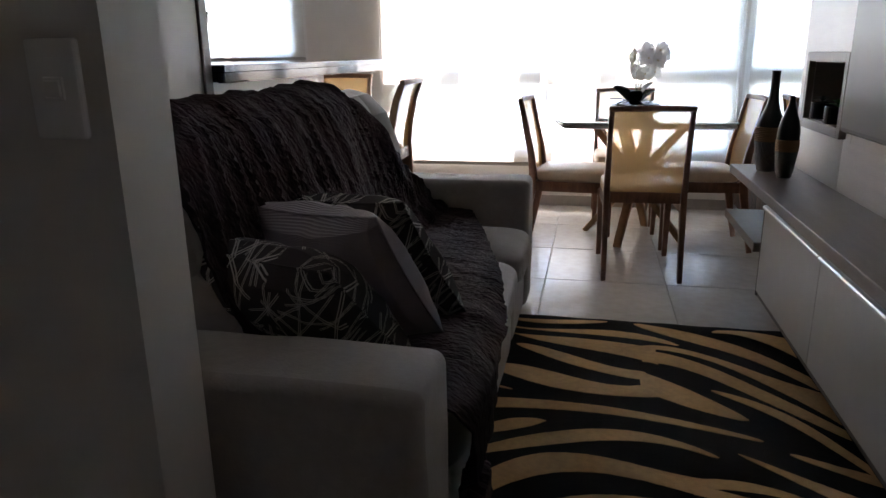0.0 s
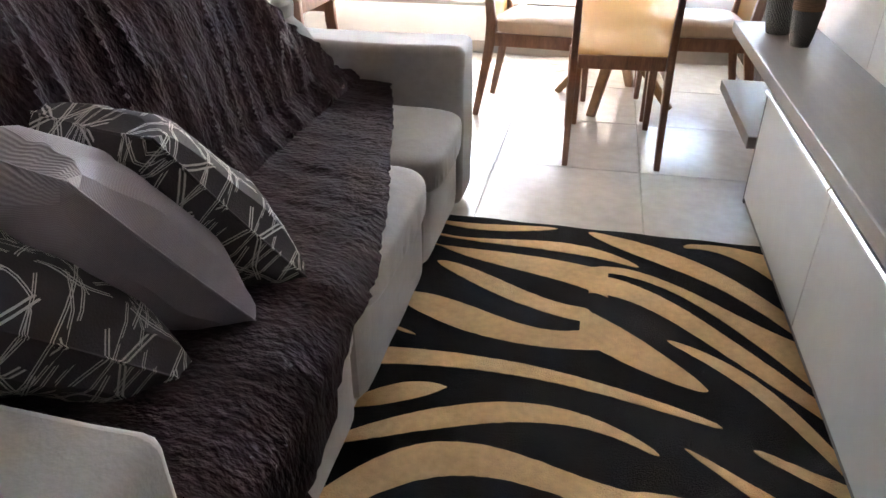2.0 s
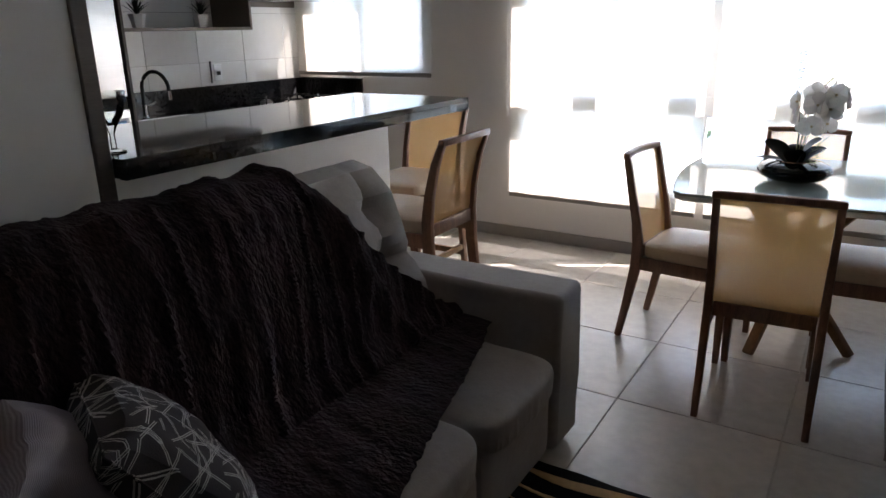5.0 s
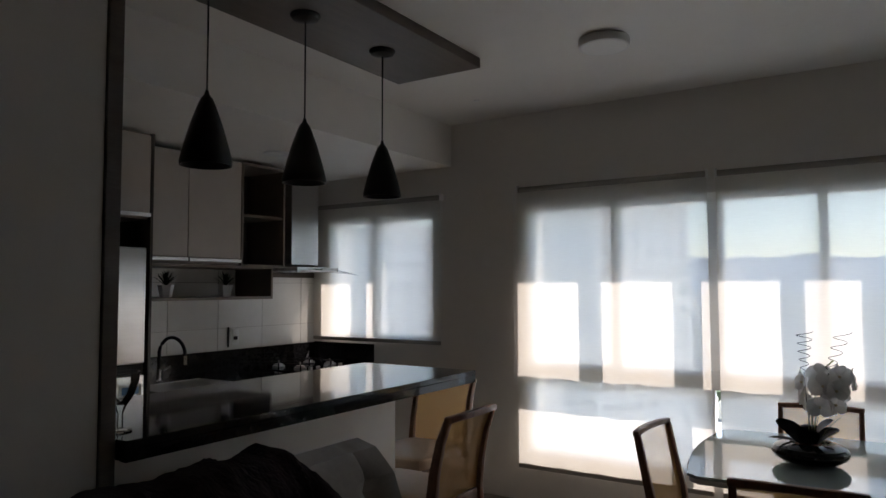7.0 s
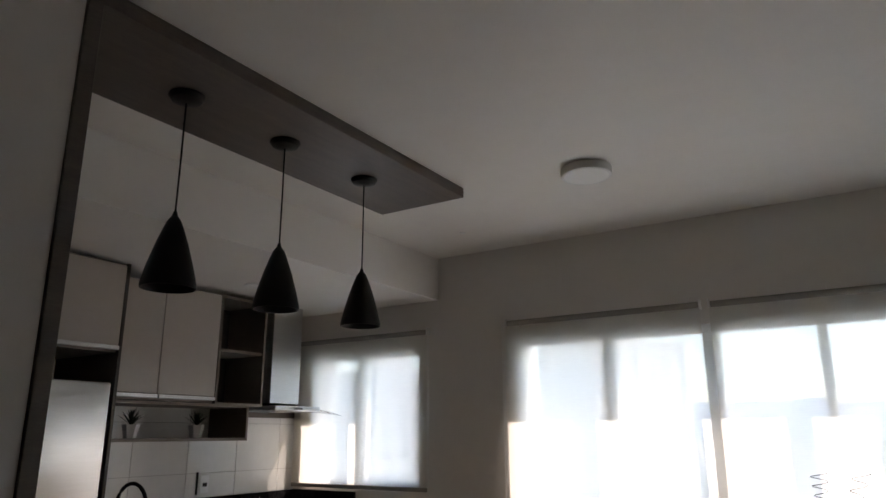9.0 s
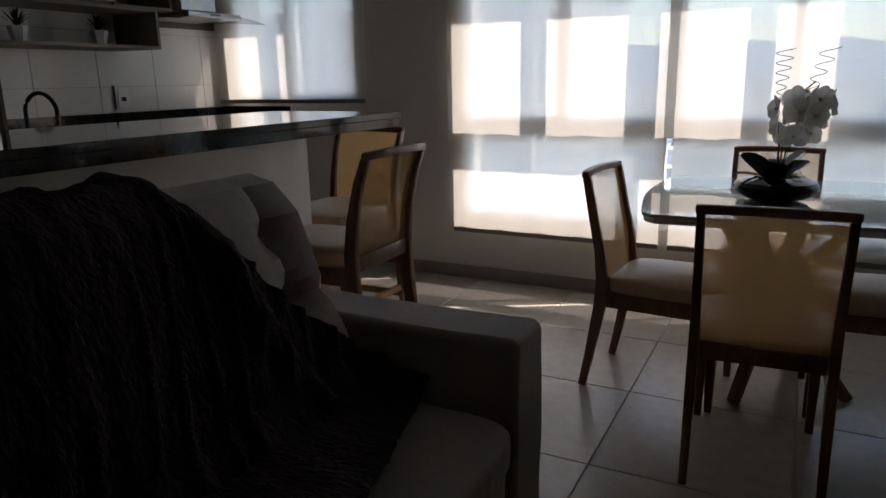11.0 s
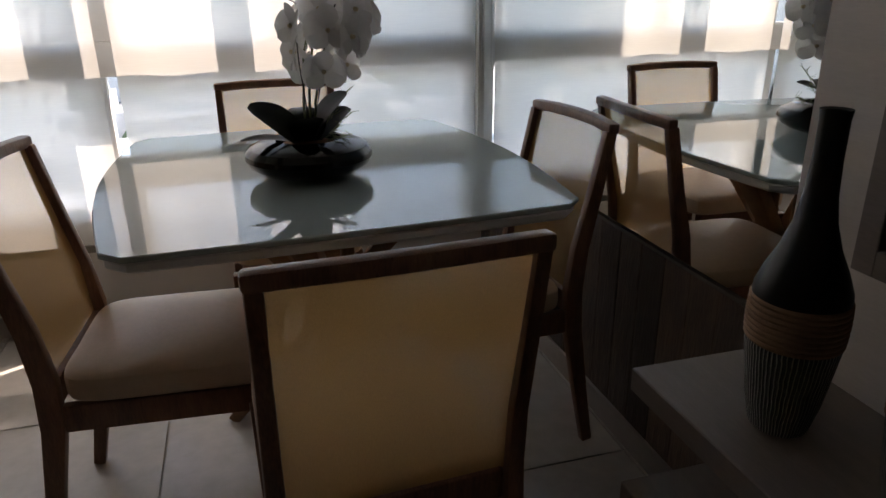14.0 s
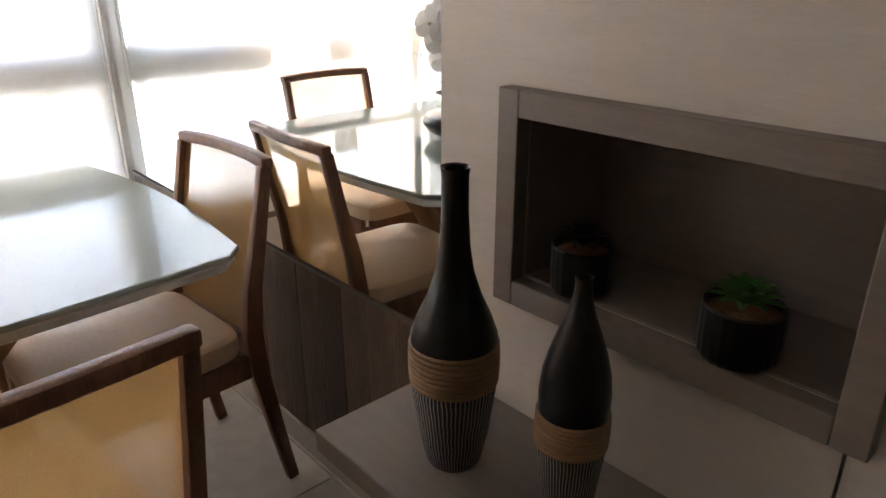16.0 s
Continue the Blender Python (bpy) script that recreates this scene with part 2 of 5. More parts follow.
MAUVE = ribbed("mauve_rib", (0.175, 0.148, 0.165), (0.230, 0.198, 0.220), "Y", 130, 0.6, 0.05)


def vase_lines():
    m = bpy.data.materials.new("scratched_clay")
    m.use_nodes = True
    t, n = m.node_tree, m.node_tree.nodes
    p = n["Principled BSDF"]
    p.inputs["Roughness"].default_value = 0.55
    co, sep, no = n.new("ShaderNodeTexCoord"), n.new("ShaderNodeSeparateXYZ"), n.new("ShaderNodeTexNoise")
    no.inputs["Scale"].default_value, no.inputs["Detail"].default_value = 28, 3
    t.links.new(co.outputs["Object"], sep.inputs[0])
    t.links.new(co.outputs["Object"], no.inputs["Vector"])
    at, ml, sn = n.new("ShaderNodeMath"), n.new("ShaderNodeMath"), n.new("ShaderNodeMath")
    at.operation, ml.operation, sn.operation = "ARCTAN2", "MULTIPLY_ADD", "SINE"
    t.links.new(sep.outputs[1], at.inputs[0])
    t.links.new(sep.outputs[0], at.inputs[1])
    wob = n.new("ShaderNodeMath")
    wob.operation = "MULTIPLY"
    wob.inputs[1].default_value = 7.0
    t.links.new(no.outputs[0], wob.inputs[0])
    ml.inputs[1].default_value = 64.0
    t.links.new(at.outputs[0], ml.inputs[0])
    t.links.new(wob.outputs[0], ml.inputs[2])
    t.links.new(ml.outputs[0], sn.inputs[0])
    ramp = n.new("ShaderNodeValToRGB")
    ramp.color_ramp.elements[0].position, ramp.color_ramp.elements[1].position = 0.55, 0.92
    ramp.color_ramp.elements[0].color, ramp.color_ramp.elements[1].color = (0.010, 0.010, 0.011, 1), (0.42, 0.42, 0.40, 1)
    t.links.new(sn.outputs[0], ramp.inputs[0])
    t.links.new(ramp.outputs[0], p.inputs["Base Color"])
    bu = n.new("ShaderNodeBump")
    bu.inputs["Strength"].default_value, bu.inputs["Distance"].default_value = 0.5, 0.002
    t.links.new(sn.outputs[0], bu.inputs["Height"])
    t.links.new(bu.outputs[0], p.inputs["Normal"])
    return m


VASELINES = vase_lines()
TOWERWHITE = material("white_render", (0.78, 0.77, 0.74), 0.8, vary=0.06, scale=0.3)
TOWERGREY = material("grey_render", (0.50, 0.50, 0.51), 0.8, vary=0.08, scale=0.3)
FARGLASS = material("far_window_glass", (0.07, 0.08, 0.10), 0.3, vary=0.2)
ROOFRED = material("roof_clay", (0.36, 0.17, 0.11), 0.8, vary=0.3, scale=0.5)
CITY = material("far_houses", (0.55, 0.53, 0.50), 0.85, vary=0.35, scale=0.05)
GROUND = material("city_ground", (0.22, 0.23, 0.20), 0.95, vary=0.45, scale=0.02)
# distance haze over the ridge is mixed into this pale blue colour
HILL = material("haze_tinted_hills", (0.36, 0.43, 0.53), 1.0, vary=0.15, scale=0.002)
TREES = material("far_foliage", (0.07, 0.10, 0.05), 0.9, vary=0.4, scale=0.2)


# ---- builders ----
def grown(bm):
    bmesh.ops.recalc_face_normals(bm, faces=bm.faces)
    return bm


def box(x0, x1, y0, y1, z0, z1, bevel=0.0, seg=1):
    bm = bmesh.new()
    bmesh.ops.create_cube(bm, size=1, matrix=Matrix.Translation(((x0 + x1) / 2, (y0 + y1) / 2, (z0 + z1) / 2)) @ Matrix.Diagonal((x1 - x0, y1 - y0, z1 - z0, 1)))
    if bevel:
        bmesh.ops.bevel(bm, geom=bm.edges[:], offset=bevel, segments=seg, profile=0.5, affect="EDGES")
    return bm


def lathe(profile, seg=32, cx=0.0, cy=0.0):
    """A turned shape from (radius, height) pairs."""
    bm = bmesh.new()
    rings = []
    for r, z in profile:
        if r < 1e-5:
            rings.append([bm.verts.new((cx, cy, z))])
        else:
            rings.append([bm.verts.new((cx + r * math.cos(2 * math.pi * i / seg), cy + r * math.sin(2 * math.pi * i / seg), z)) for i in range(seg)])
    for a, b in zip(rings, rings[1:]):
        for i in range(seg):
            j = (i + 1) % seg
            if len(a) == 1 and len(b) == 1:
                continue
            if len(a) == 1:
                bm.faces.new((a[0], b[i], b[j]))
            elif len(b) == 1:
                bm.faces.new((a[i], a[j], b[0]))
            else:
                bm.faces.new((a[i], a[j], b[j], b[i]))
    return grown(bm)


def tube(points, radius, seg=8, end=None):
    """A round bar along points, tapering from radius to end."""
    bm = bmesh.new()
    pts = [Vector(p) for p in points]
    rings = []
    ref = Vector((0.31, 0.17, 0.93))
    for i, p in enumerate(pts):
        d = (pts[min(i + 1, len(pts) - 1)] - pts[max(i - 1, 0)]).normalized()
        u = d.cross(ref)
        u = u.normalized() if u.length > 0.05 else d.cross(Vector((1, 0, 0))).normalized()
        v = d.cross(u)
        r = radius if end is None else radius + (end - radius) * i / (len(pts) - 1)
        rings.append([bm.verts.new(p + r * (u * math.cos(2 * math.pi * k / seg) + v * math.sin(2 * math.pi * k / seg))) for k in range(seg)])
    for a, b in zip(rings, rings[1:]):
        for k in range(seg):
            bm.faces.new((a[k], a[(k + 1) % seg], b[(k + 1) % seg], b[k]))
    bm.faces.new(rings[0])
    bm.faces.new(rings[-1])
    return grown(bm)


def bar(points, widths, side=(1, 0, 0), bevel=0.004):
    """A square bar through points; widths are (along side, across) at each."""
    bm = bmesh.new()
    pts, s = [Vector(p) for p in points], Vector(side)
    rings = []
    for i, p in enumerate(pts):
        d = (pts[min(i + 1, len(pts) - 1)] - pts[max(i - 1, 0)]).normalized()
        u = (s - d * s.dot(d)).normalized()
        v = d.cross(u)
        w, h = widths[i] if isinstance(widths, list) else widths
        rings.append([bm.verts.new(p + u * a * w / 2 + v * b * h / 2) for a, b in ((-1, -1), (1, -1), (1, 1), (-1, 1))])
    for a, b in zip(rings, rings[1:]):
        for k in range(4):
            bm.faces.new((a[k], a[(k + 1) % 4], b[(k + 1) % 4], b[k]))
    bm.faces.new(rings[0])
    bm.faces.new(rings[-1])
    grown(bm)
    if bevel:
        bmesh.ops.bevel(bm, geom=[e for e in bm.edges if e.calc_face_angle(0) > 0.6], offset=bevel, segments=2, profile=0.5, affect="EDGES")
    return bm


def slab(outline, z0, z1, bevel=0.0):
    bm = bmesh.new()
    a = [bm.verts.new((x, y, z0)) for x, y in outline]
    b = [bm.verts.new((x, y, z1)) for x, y in outline]
    k = len(a)
    bm.faces.new(a[::-1])
    bm.faces.new(b)
    for i in range(k):
        bm.faces.new((a[i], a[(i + 1) % k], b[(i + 1) % k], b[i]))
    grown(bm)
    if bevel:
        bmesh.ops.bevel(bm, geom=[e for e in bm.edges if abs(e.verts[0].co.z - e.verts[1].co.z) < 1e-6], offset=bevel, segments=1, profile=0.5, affect="EDGES")
    return bm


def cushion(x0, x1, y0, y1, z0, z1, power=5.0, n=14, rough=0.004, puff=0.0, gather=0.0):
    """A soft block: a rounded box with a slightly uneven, puffed skin."""
    bm = bmesh.new()
    bmesh.ops.create_cube(bm, size=2)
    bmesh.ops.subdivide_edges(bm, edges=bm.edges[:], cuts=n, use_grid_fill=True)
    c = Vector(((x0 + x1) / 2, (y0 + y1) / 2, (z0 + z1) / 2))
    h = Vector(((x1 - x0) / 2, (y1 - y0) / 2, (z1 - z0) / 2))
    for v in bm.verts:
        p = v.co
        r = (abs(p.x) ** power + abs(p.y) ** power + abs(p.z) ** power) ** (1 / power)
        q = p / r
        w = Vector((c.x + q.x * h.x, c.y + q.y * h.y, c.z + q.z * h.z))
        if q.z > 0:
            w.z += puff * (1 - abs(q.x) ** 2.5) * (1 - abs(q.y) ** 2.5)
        w += q.normalized() * rough * noise.noise(w * 9)
        if gather and q.x > 0.55:
            g = math.exp(-((w.z - z0 - 0.045) / 0.040) ** 2)
            w.x += gather * g * (noise.noise(Vector((w.y * 95, 3.0, x0))) - 0.2)
            w.z += gather * 0.6 * g * noise.noise(Vector((w.y * 40, 8.0, x0)))
        v.co = w
    return grown(bm)


def soft_box(x0, x1, y0, y1, z0, z1):
    """An upholstered block with rolled edges and a faintly uneven skin."""
    bm = box(x0, x1, y0, y1, z0, z1)
    bmesh.ops.subdivide_edges(bm, edges=bm.edges[:], cuts=9, use_grid_fill=True)
    bmesh.ops.bevel(bm, geom=[e for e in bm.edges if e.calc_face_angle(0) > 1], offset=0.028, segments=4, profile=0.5, affect="EDGES")
    for v in bm.verts:
        v.co += Vector((noise.noise(v.co * 6), noise.noise(v.co * 6 + Vector((5, 0, 0))), noise.noise(v.co * 6 + Vector((0, 9, 0))))) * 0.006
    return grown(bm)


def pillow_shape(w, h, thick, seed):
    """A filled square cushion cover with pinched corners."""
    bm = bmesh.new()
    n = 22
    sides = []
    for s in (1, -1):
        rows = []
        for i in range(n + 1):
            row = []
            for j in range(n + 1):
                u, v = 2 * i / n - 1, 2 * j / n - 1
                fill = (max(0, 1 - abs(u) ** 2.2) * max(0, 1 - abs(v) ** 2.2)) ** 0.46
                pull = 1 - 0.07 * (1 - v * v) * abs(u) ** 3
                pull2 = 1 - 0.07 * (1 - u * u) * abs(v) ** 3
                p = Vector((u * w / 2 * pull, v * h / 2 * pull2, s * thick / 2 * fill))
                p.z += (0.014 * noise.noise(Vector((u * 2.1, v * 2.1, seed + s))) + 0.010 * noise.noise(Vector((u * 5, v * 3, seed * 3 + s)))) * fill ** 0.5
                row.append(bm.verts.new(p))
            rows.append(row)
        sides.append(rows)
        for i in range(n):
            for j in range(n):
                bm.faces.new((rows[i][j], rows[i + 1][j], rows[i + 1][j + 1], rows[i][j + 1]))
    bmesh.ops.remove_doubles(bm, verts=bm.verts[:], dist=0.0008)
    return grown(bm)


def leaf_shape(length, width, curl, fold=0.25, n=8, blunt=0.8):
    """A pointed leaf along +y that arches upward then down."""
    bm = bmesh.new()
    rows = []
    for i in range(n + 1):
        s = i / n
        half = width / 2 * math.sin(math.pi * min(1, s * 0.92 + 0.06)) ** blunt
        z = curl * math.sin(s * math.pi * 0.8) - curl * 0.5 * s * s
        rows.append([bm.verts.new((k * half, length * s, z + abs(k) * half * fold)) for k in (-1, -0.5, 0, 0.5, 1)])
    for a, b in zip(rows, rows[1:]):
        for k in range(4):
            bm.faces.new((a[k], a[k + 1], b[k + 1], b[k]))
    bmesh.ops.solidify(bm, geom=bm.faces[:], thickness=0.0015)
    return grown(bm)


def joined(*parts):
    out = bmesh.new()
    for bm in parts:
        me = bpy.data.meshes.new("tmp")
        bm.to_mesh(me)
        bm.free()
        out.from_mesh(me)
        bpy.data.meshes.remove(me)
    return out


def moved(bm, m):
    bmesh.ops.transform(bm, matrix=m, verts=bm.verts)
    return bm


def mesh_of(name, bm, mat, smooth=True):
    me = bpy.data.meshes.new(name)
    bm.to_mesh(me)
    bm.free()
    me.materials.append(mat)
    if smooth:
        me.shade_smooth()
        me.set_sharp_from_angle(angle=radians(24))
    return me


def thing(name, label, category, m=None, group="", kind=""):
    ob = new(name)
    ob.empty_display_size = 0.1
    if m is not None:
        ob.matrix_world = m
    return tagged(ob, label, category, group, kind)


def part(name, bm, mat, parent, label=""):
    ob = new(name, mesh_of(name, bm, mat))
    ob.parent = parent
    return tagged(ob, label)


def solo(name, bm, mat, label, category, m=None, group="", kind=""):
    ob = new(name, mesh_of(name, bm, mat))
    if m is not None:
        ob.matrix_world = m
    return tagged(ob, label, category, group, kind)


def piece(name, me, parent, loc):
    ob = new(name, me)
    ob.parent = parent
    ob.location = loc
    return ob


# ---- structure ----
XR, YW, ZC, ZS = 1.24, 4.84, 2.718, 2.408
YOUT = 5.112
S = dict(category="wall", kind="structure")
floor = tagged(new("floor", mesh_of("floor", box(-3.5, 1.5, -2.4, YOUT, -0.2, -0.004), GROUT)), "grey grout bed under large greige porcelain tiles", "floor", kind="structure")
ceiling = tagged(new("ceiling", mesh_of("ceiling", box(-3.5, 1.5, -2.4, YOUT, ZC, ZC + 0.2), CEIL)), "smooth white painted ceiling", "ceiling", kind="structure")
soffit = tagged(new("ceiling_soffit", mesh_of("ceiling_soffit", box(-3.30, -1.94, 1.60, YW - 0.002, ZS, ZC - 0.002), CEIL)), "lowered white ceiling box over the kitchen", "ceiling", kind="structure")


def wall(name, pieces, label, mat=WALL):
    ob = thing(name, label, "wall", kind="structure")
    for b in pieces:
        part("wall_section", box(*b), mat, ob)
    return ob


# big window opening x -1.335..1.20, z 0.40..2.08; kitchen opening x -3.12..-2.08, z 1.10..2.08
wall("wall_north", [(-3.5, -3.12, YW, YOUT, 0, ZC), (-3.12, -2.08, YW, YOUT, 0, 1.10), (-3.12, -2.08, YW, YOUT, 2.08, ZC), (-2.08, -1.335, YW, YOUT, 0, ZC),
                    (-1.335, 1.20, YW, YOUT, 0, 0.400), (-1.335, 1.20, YW, YOUT, 2.08, ZC), (1.20, 1.5, YW, YOUT, 0, ZC)], "white painted window wall with two openings")
wall("wall_east", [(XR, 1.5, -2.2, 2.44, 0, ZC), (XR, 1.5, 3.0, YW, 0, ZC), (XR, 1.5, 2.44, 3.0, 0, 0.80), (XR, 1.5, 2.44, 3.0, 1.08, ZC), (1.34, 1.5, 2.44, 3.0, 0.80, 1.08)], "white painted side wall behind the television panel")
wall("wall_kitchen", [(-3.5, -3.30, 1.40, YW, 0, ZC)], "white kitchen side wall")
wall("wall_kitchen_end", [(-3.30, -1.17, 1.40, 1.60, 0, ZC)], "white kitchen end wall")
wall("wall_sofa", [(-1.17, -1.02, 0.47, 1.60, 0, ZC)], "white wall behind the sofa")
wall("wall_switch", [(-1.60, -0.407, 0.34, 0.47, 0, ZC)], "white stub wall carrying the light switch")
wall("wall_west", [(-1.60, -1.45, -2.2, 0.34, 0, ZC)], "plain white entrance wall")
wall("wall_south", [(-1.60, 1.5, -2.4, -2.2, 0, ZC)], "plain white end wall")
wall("wall_bar", [(-1.40, -1.25, 1.60, 3.22, 0, 1.052)], "white half wall under the breakfast bar")


def skirting(name, b):
    return tagged(new(name, mesh_of(name, box(*b, 0.002, 1), SKIRT)), "low grey porcelain skirting with a pale joint", "baseboard", kind="structure")


skirting("baseboard_north", (-2.64, XR - 0.012, YW - 0.012, YW - 0.001, 0.0, 0.078))
skirting("baseboard_east", (1.208, XR - 0.001, 3.12, YW - 0.014, 0.0, 0.078))
skirting("baseboard_bar", (-1.249, -1.238, 1.62, 3.22, 0.0, 0.078))


def window(name, x0, x1, z0, z1, splits, transom, label, lower=()):
    w = thing(name, label, "window", kind="structure")
    y0, y1 = 4.867, 4.907
    fw = 0.05
    for nm, b in (("window_frame", (x0, x0 + fw, y0, y1, z0, z1)), ("window_frame", (x1 - fw, x1, y0, y1, z0, z1)), ("window_frame", (x0 + fw, x1 - fw, y0, y1, z1 - fw, z1)), ("window_frame", (x0 + fw, x1 - fw, y0, y1, z0, z0 + fw))):
        part(nm, box(*b, 0.003), ALUWHITE, w)
    if transom:
        part("transom", box(x0 + fw, x1 - fw, y0 - 0.006, y1 + 0.02, transom[0], transom[1], 0.003), ALUWHITE, w)
    levels = [(z0 + fw, transom[0], lower), (transom[1], z1 - fw, splits)] if transom else [(z0 + fw, z1 - fw, splits)]
    for lo, hi, posts in levels:
        for s0, s1 in posts:
            part("mullion", box(s0, s1, y0 - 0.004, y1 + 0.004, lo, hi, 0.003), ALUWHITE, w)
        edges = [x0 + fw] + [v for s in posts for v in s] + [x1 - fw]
        for i in range(0, len(edges), 2):
            p = part("pane", box(edges[i] + 0.002, edges[i + 1] - 0.002, 4.884, 4.889, lo + 0.002, hi - 0.002), GLASS, w, "clear window glass")
            p.visible_shadow = False
    return w


window("window_1", -1.335, 1.20, 0.400, 2.08, [(-0.745, -0.675), (-0.150, -0.06), (0.437, 0.484)], (0.905, 1.02), "wide white aluminium window with sliding panes over fixed ones", [(-0.175, -0.130)])
window("window_2", -3.12, -2.08, 1.10, 2.08, [(-2.68, -2.60)], None, "white aluminium sliding kitchen window")


# ---- blinds ----
def roller_blind(x0, x1, z0, z1, chain_x, chain_z, label):
    b = thing("roller_blind", label, "blind", group="roller blinds")
    y = 4.800
    cloth = bmesh.new()
    n = 24
    rows = [[cloth.verts.new((x0 + (x1 - x0) * i / n, y + 0.003 * math.sin(i * 1.3) * j, z1 - 0.02 + (z0 + 0.02 - z1 + 0.02) * j)) for i in range(n + 1)] for j in (0, 1)]
    for i in range(n):
        cloth.faces.new((rows[0][i], rows[0][i + 1], rows[1][i + 1], rows[1][i]))
    part("cloth", cloth, BLIND, b)
    part("hem_bar", box(x0, x1, y - 0.007, y + 0.007, z0, z0 + 0.028, 0.003), HEM, b, "flat grey bottom bar")
    part("roller_tube", tube([(x0 + 0.01, y + 0.012, z1), (x1 - 0.01, y + 0.012, z1)], 0.019, 14), HEM, b)
    for x in (x0, x1):
        part("bracket", box(x - 0.004, x + 0.004, y - 0.012, YW - 0.001, z1 - 0.025, z1 + 0.03, 0.002), PLASTIC, b, "small white end bracket")
    pts = [(chain_x, y - 0.02, z1)]
    for k in range(13):
        a = math.pi * k / 12
        pts.append((chain_x + 0.006 - 0.006 * math.cos(a) * 1.0 - 0.0, y - 0.02 - 0.004 * math.sin(a), chain_z - 0.03 * math.sin(a)))
    pts.append((chain_x + 0.012, y - 0.02, z1))
    part("pull_chain", tube(pts, 0.0022, 5), PLASTIC, b, "thin white bead chain")
    return b


roller_blind(-1.385, -0.135, 0.305, 2.185, -1.402, 0.89, "cream translucent screen roller blind, lowered, before the window")
roller_blind(-0.085, 1.172, 0.305, 2.182, 1.182, 0.92, "cream translucent screen roller blind beside the mirror corner")
roller_blind(-3.27, -2.015, 1.095, 2.182, -2.000, 1.16, "short cream screen roller blind over the kitchen worktop")

# ---- mirror, plank wainscot, television wall ----
mir = thing("wall_mirror", "tall frameless wall mirror above dark planks", "mirror")
part("mirror_glass", box(1.213, 1.218, 3.125, YW - 0.006, 0.606, 2.40), MIRROR, mir)
part("backing", box(1.219, XR - 0.001, 3.125, YW - 0.006, 0.600, 2.40), BOARD, mir)
part("edge_trim", box(1.210, XR - 0.001, 3.125, YW - 0.006, 0.590, 0.599), BOARD, mir)

panel = thing("media_wall", "warm grey lacquered wall panel with a framed niche", "wall panel")
PX = 1.14
NY0, NY1, NZ0, NZ1 = 2.462, 2.915, 0.843, 1.086
for b in ((PX, XR - 0.001, 2.452, NY0, 0.30, 2.40), (PX, XR - 0.001, NY1, 3.097, 0.30, 2.40), (PX, XR - 0.001, NY0, NY1, 0.30, NZ0), (PX, XR - 0.001, NY0, NY1, NZ1, 2.40), (PX, XR - 0.001, -1.2, 2.448, 0.30, 2.40)):
    part("board", box(*b), PANEL, panel)
FX0, FX1 = PX - 0.026, PX + 0.002
for b in ((FX0, FX1, 2.424, NY0, 0.804, 1.124), (FX0, FX1, NY1, 2.952, 0.804, 1.124), (FX0, FX1, NY0, NY1, NZ1, 1.124), (FX0, FX1, NY0, NY1, 0.804, NZ0)):
    part("niche_frame", box(*b, 0.0015, 1), TAUPE, panel, "raised taupe frame round the niche")
for b in ((1.32, 1.335, NY0, NY1, NZ0, NZ1), (FX1, 1.32, NY0, NY0 + 0.004, NZ0, NZ1), (FX1, 1.32, NY1 - 0.004, NY1, NZ0, NZ1), (FX1, 1.32, NY0 + 0.004, NY1 - 0.004, NZ1 - 0.004, NZ1), (FX1, 1.32, NY0 + 0.004, NY1 - 0.004, NZ0, NZ0 + 0.004)):
    part("niche_lining", box(*b), TAUPE, panel, "taupe lining inside the niche")

tv = thing("television", "black flat television hung on the grey panel", "television")
part("bezel", box(1.085, PX - 0.002, 1.20, 2.33, 0.845, 1.50, 0.004), BLACKMAT, tv)
part("screen", box(1.082, 1.0855, 1.215, 2.315, 0.862, 1.485), SCREEN, tv, "dark glossy screen, switched off")
for b in ((PX - 0.012, PX - 0.001, 2.33, 2.375, 0.80, 1.545), (PX - 0.012, PX - 0.001, 1.16, 2.33, 0.80, 0.843)):
    part("surround", box(*b, 0.002), PANEL, panel, "pale raised strip round the television")

bench = thing("tv_bench", "long floating taupe media bench with grey doors", "media bench")
part("top_board", box(0.865, PX - 0.001, -0.9, 3.090, 0.565, 0.606, 0.002), TAUPE, bench, "thick taupe top board")
part("body", box(0.905, PX - 0.001, -0.9, 2.42, 0.185, 0.563, 0.002), BOARD, bench)
part("bottom_strip", box(0.893, 0.903, -0.9, 2.43, 0.165, 0.183), BOARD, bench)
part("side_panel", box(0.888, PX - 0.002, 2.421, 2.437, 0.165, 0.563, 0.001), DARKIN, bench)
part("low_shelf", box(0.862, PX - 0.001, 2.439, 3.085, 0.345, 0.385, 0.002), TAUPE, bench, "short open shelf below the bench top")
for y0, y1 in ((1.705, 2.418), (0.985, 1.70), (0.265, 0.98), (-0.455, 0.26)):
    d = part("door", box(0.886, 0.903, y0, y1, 0.187, 0.528, 0.0015), DRAWER, bench, "smooth light grey lift-up door")
    part("handle", joined(tube([(0.884, y0 + 0.003, 0.536), (0.884, y1 - 0.003, 0.536)], 0.009, 10), box(0.886, 0.903, y0 + 0.003, y1 - 0.003, 0.530, 0.546, 0.001)), ALU, d, "full-width aluminium profile handle")

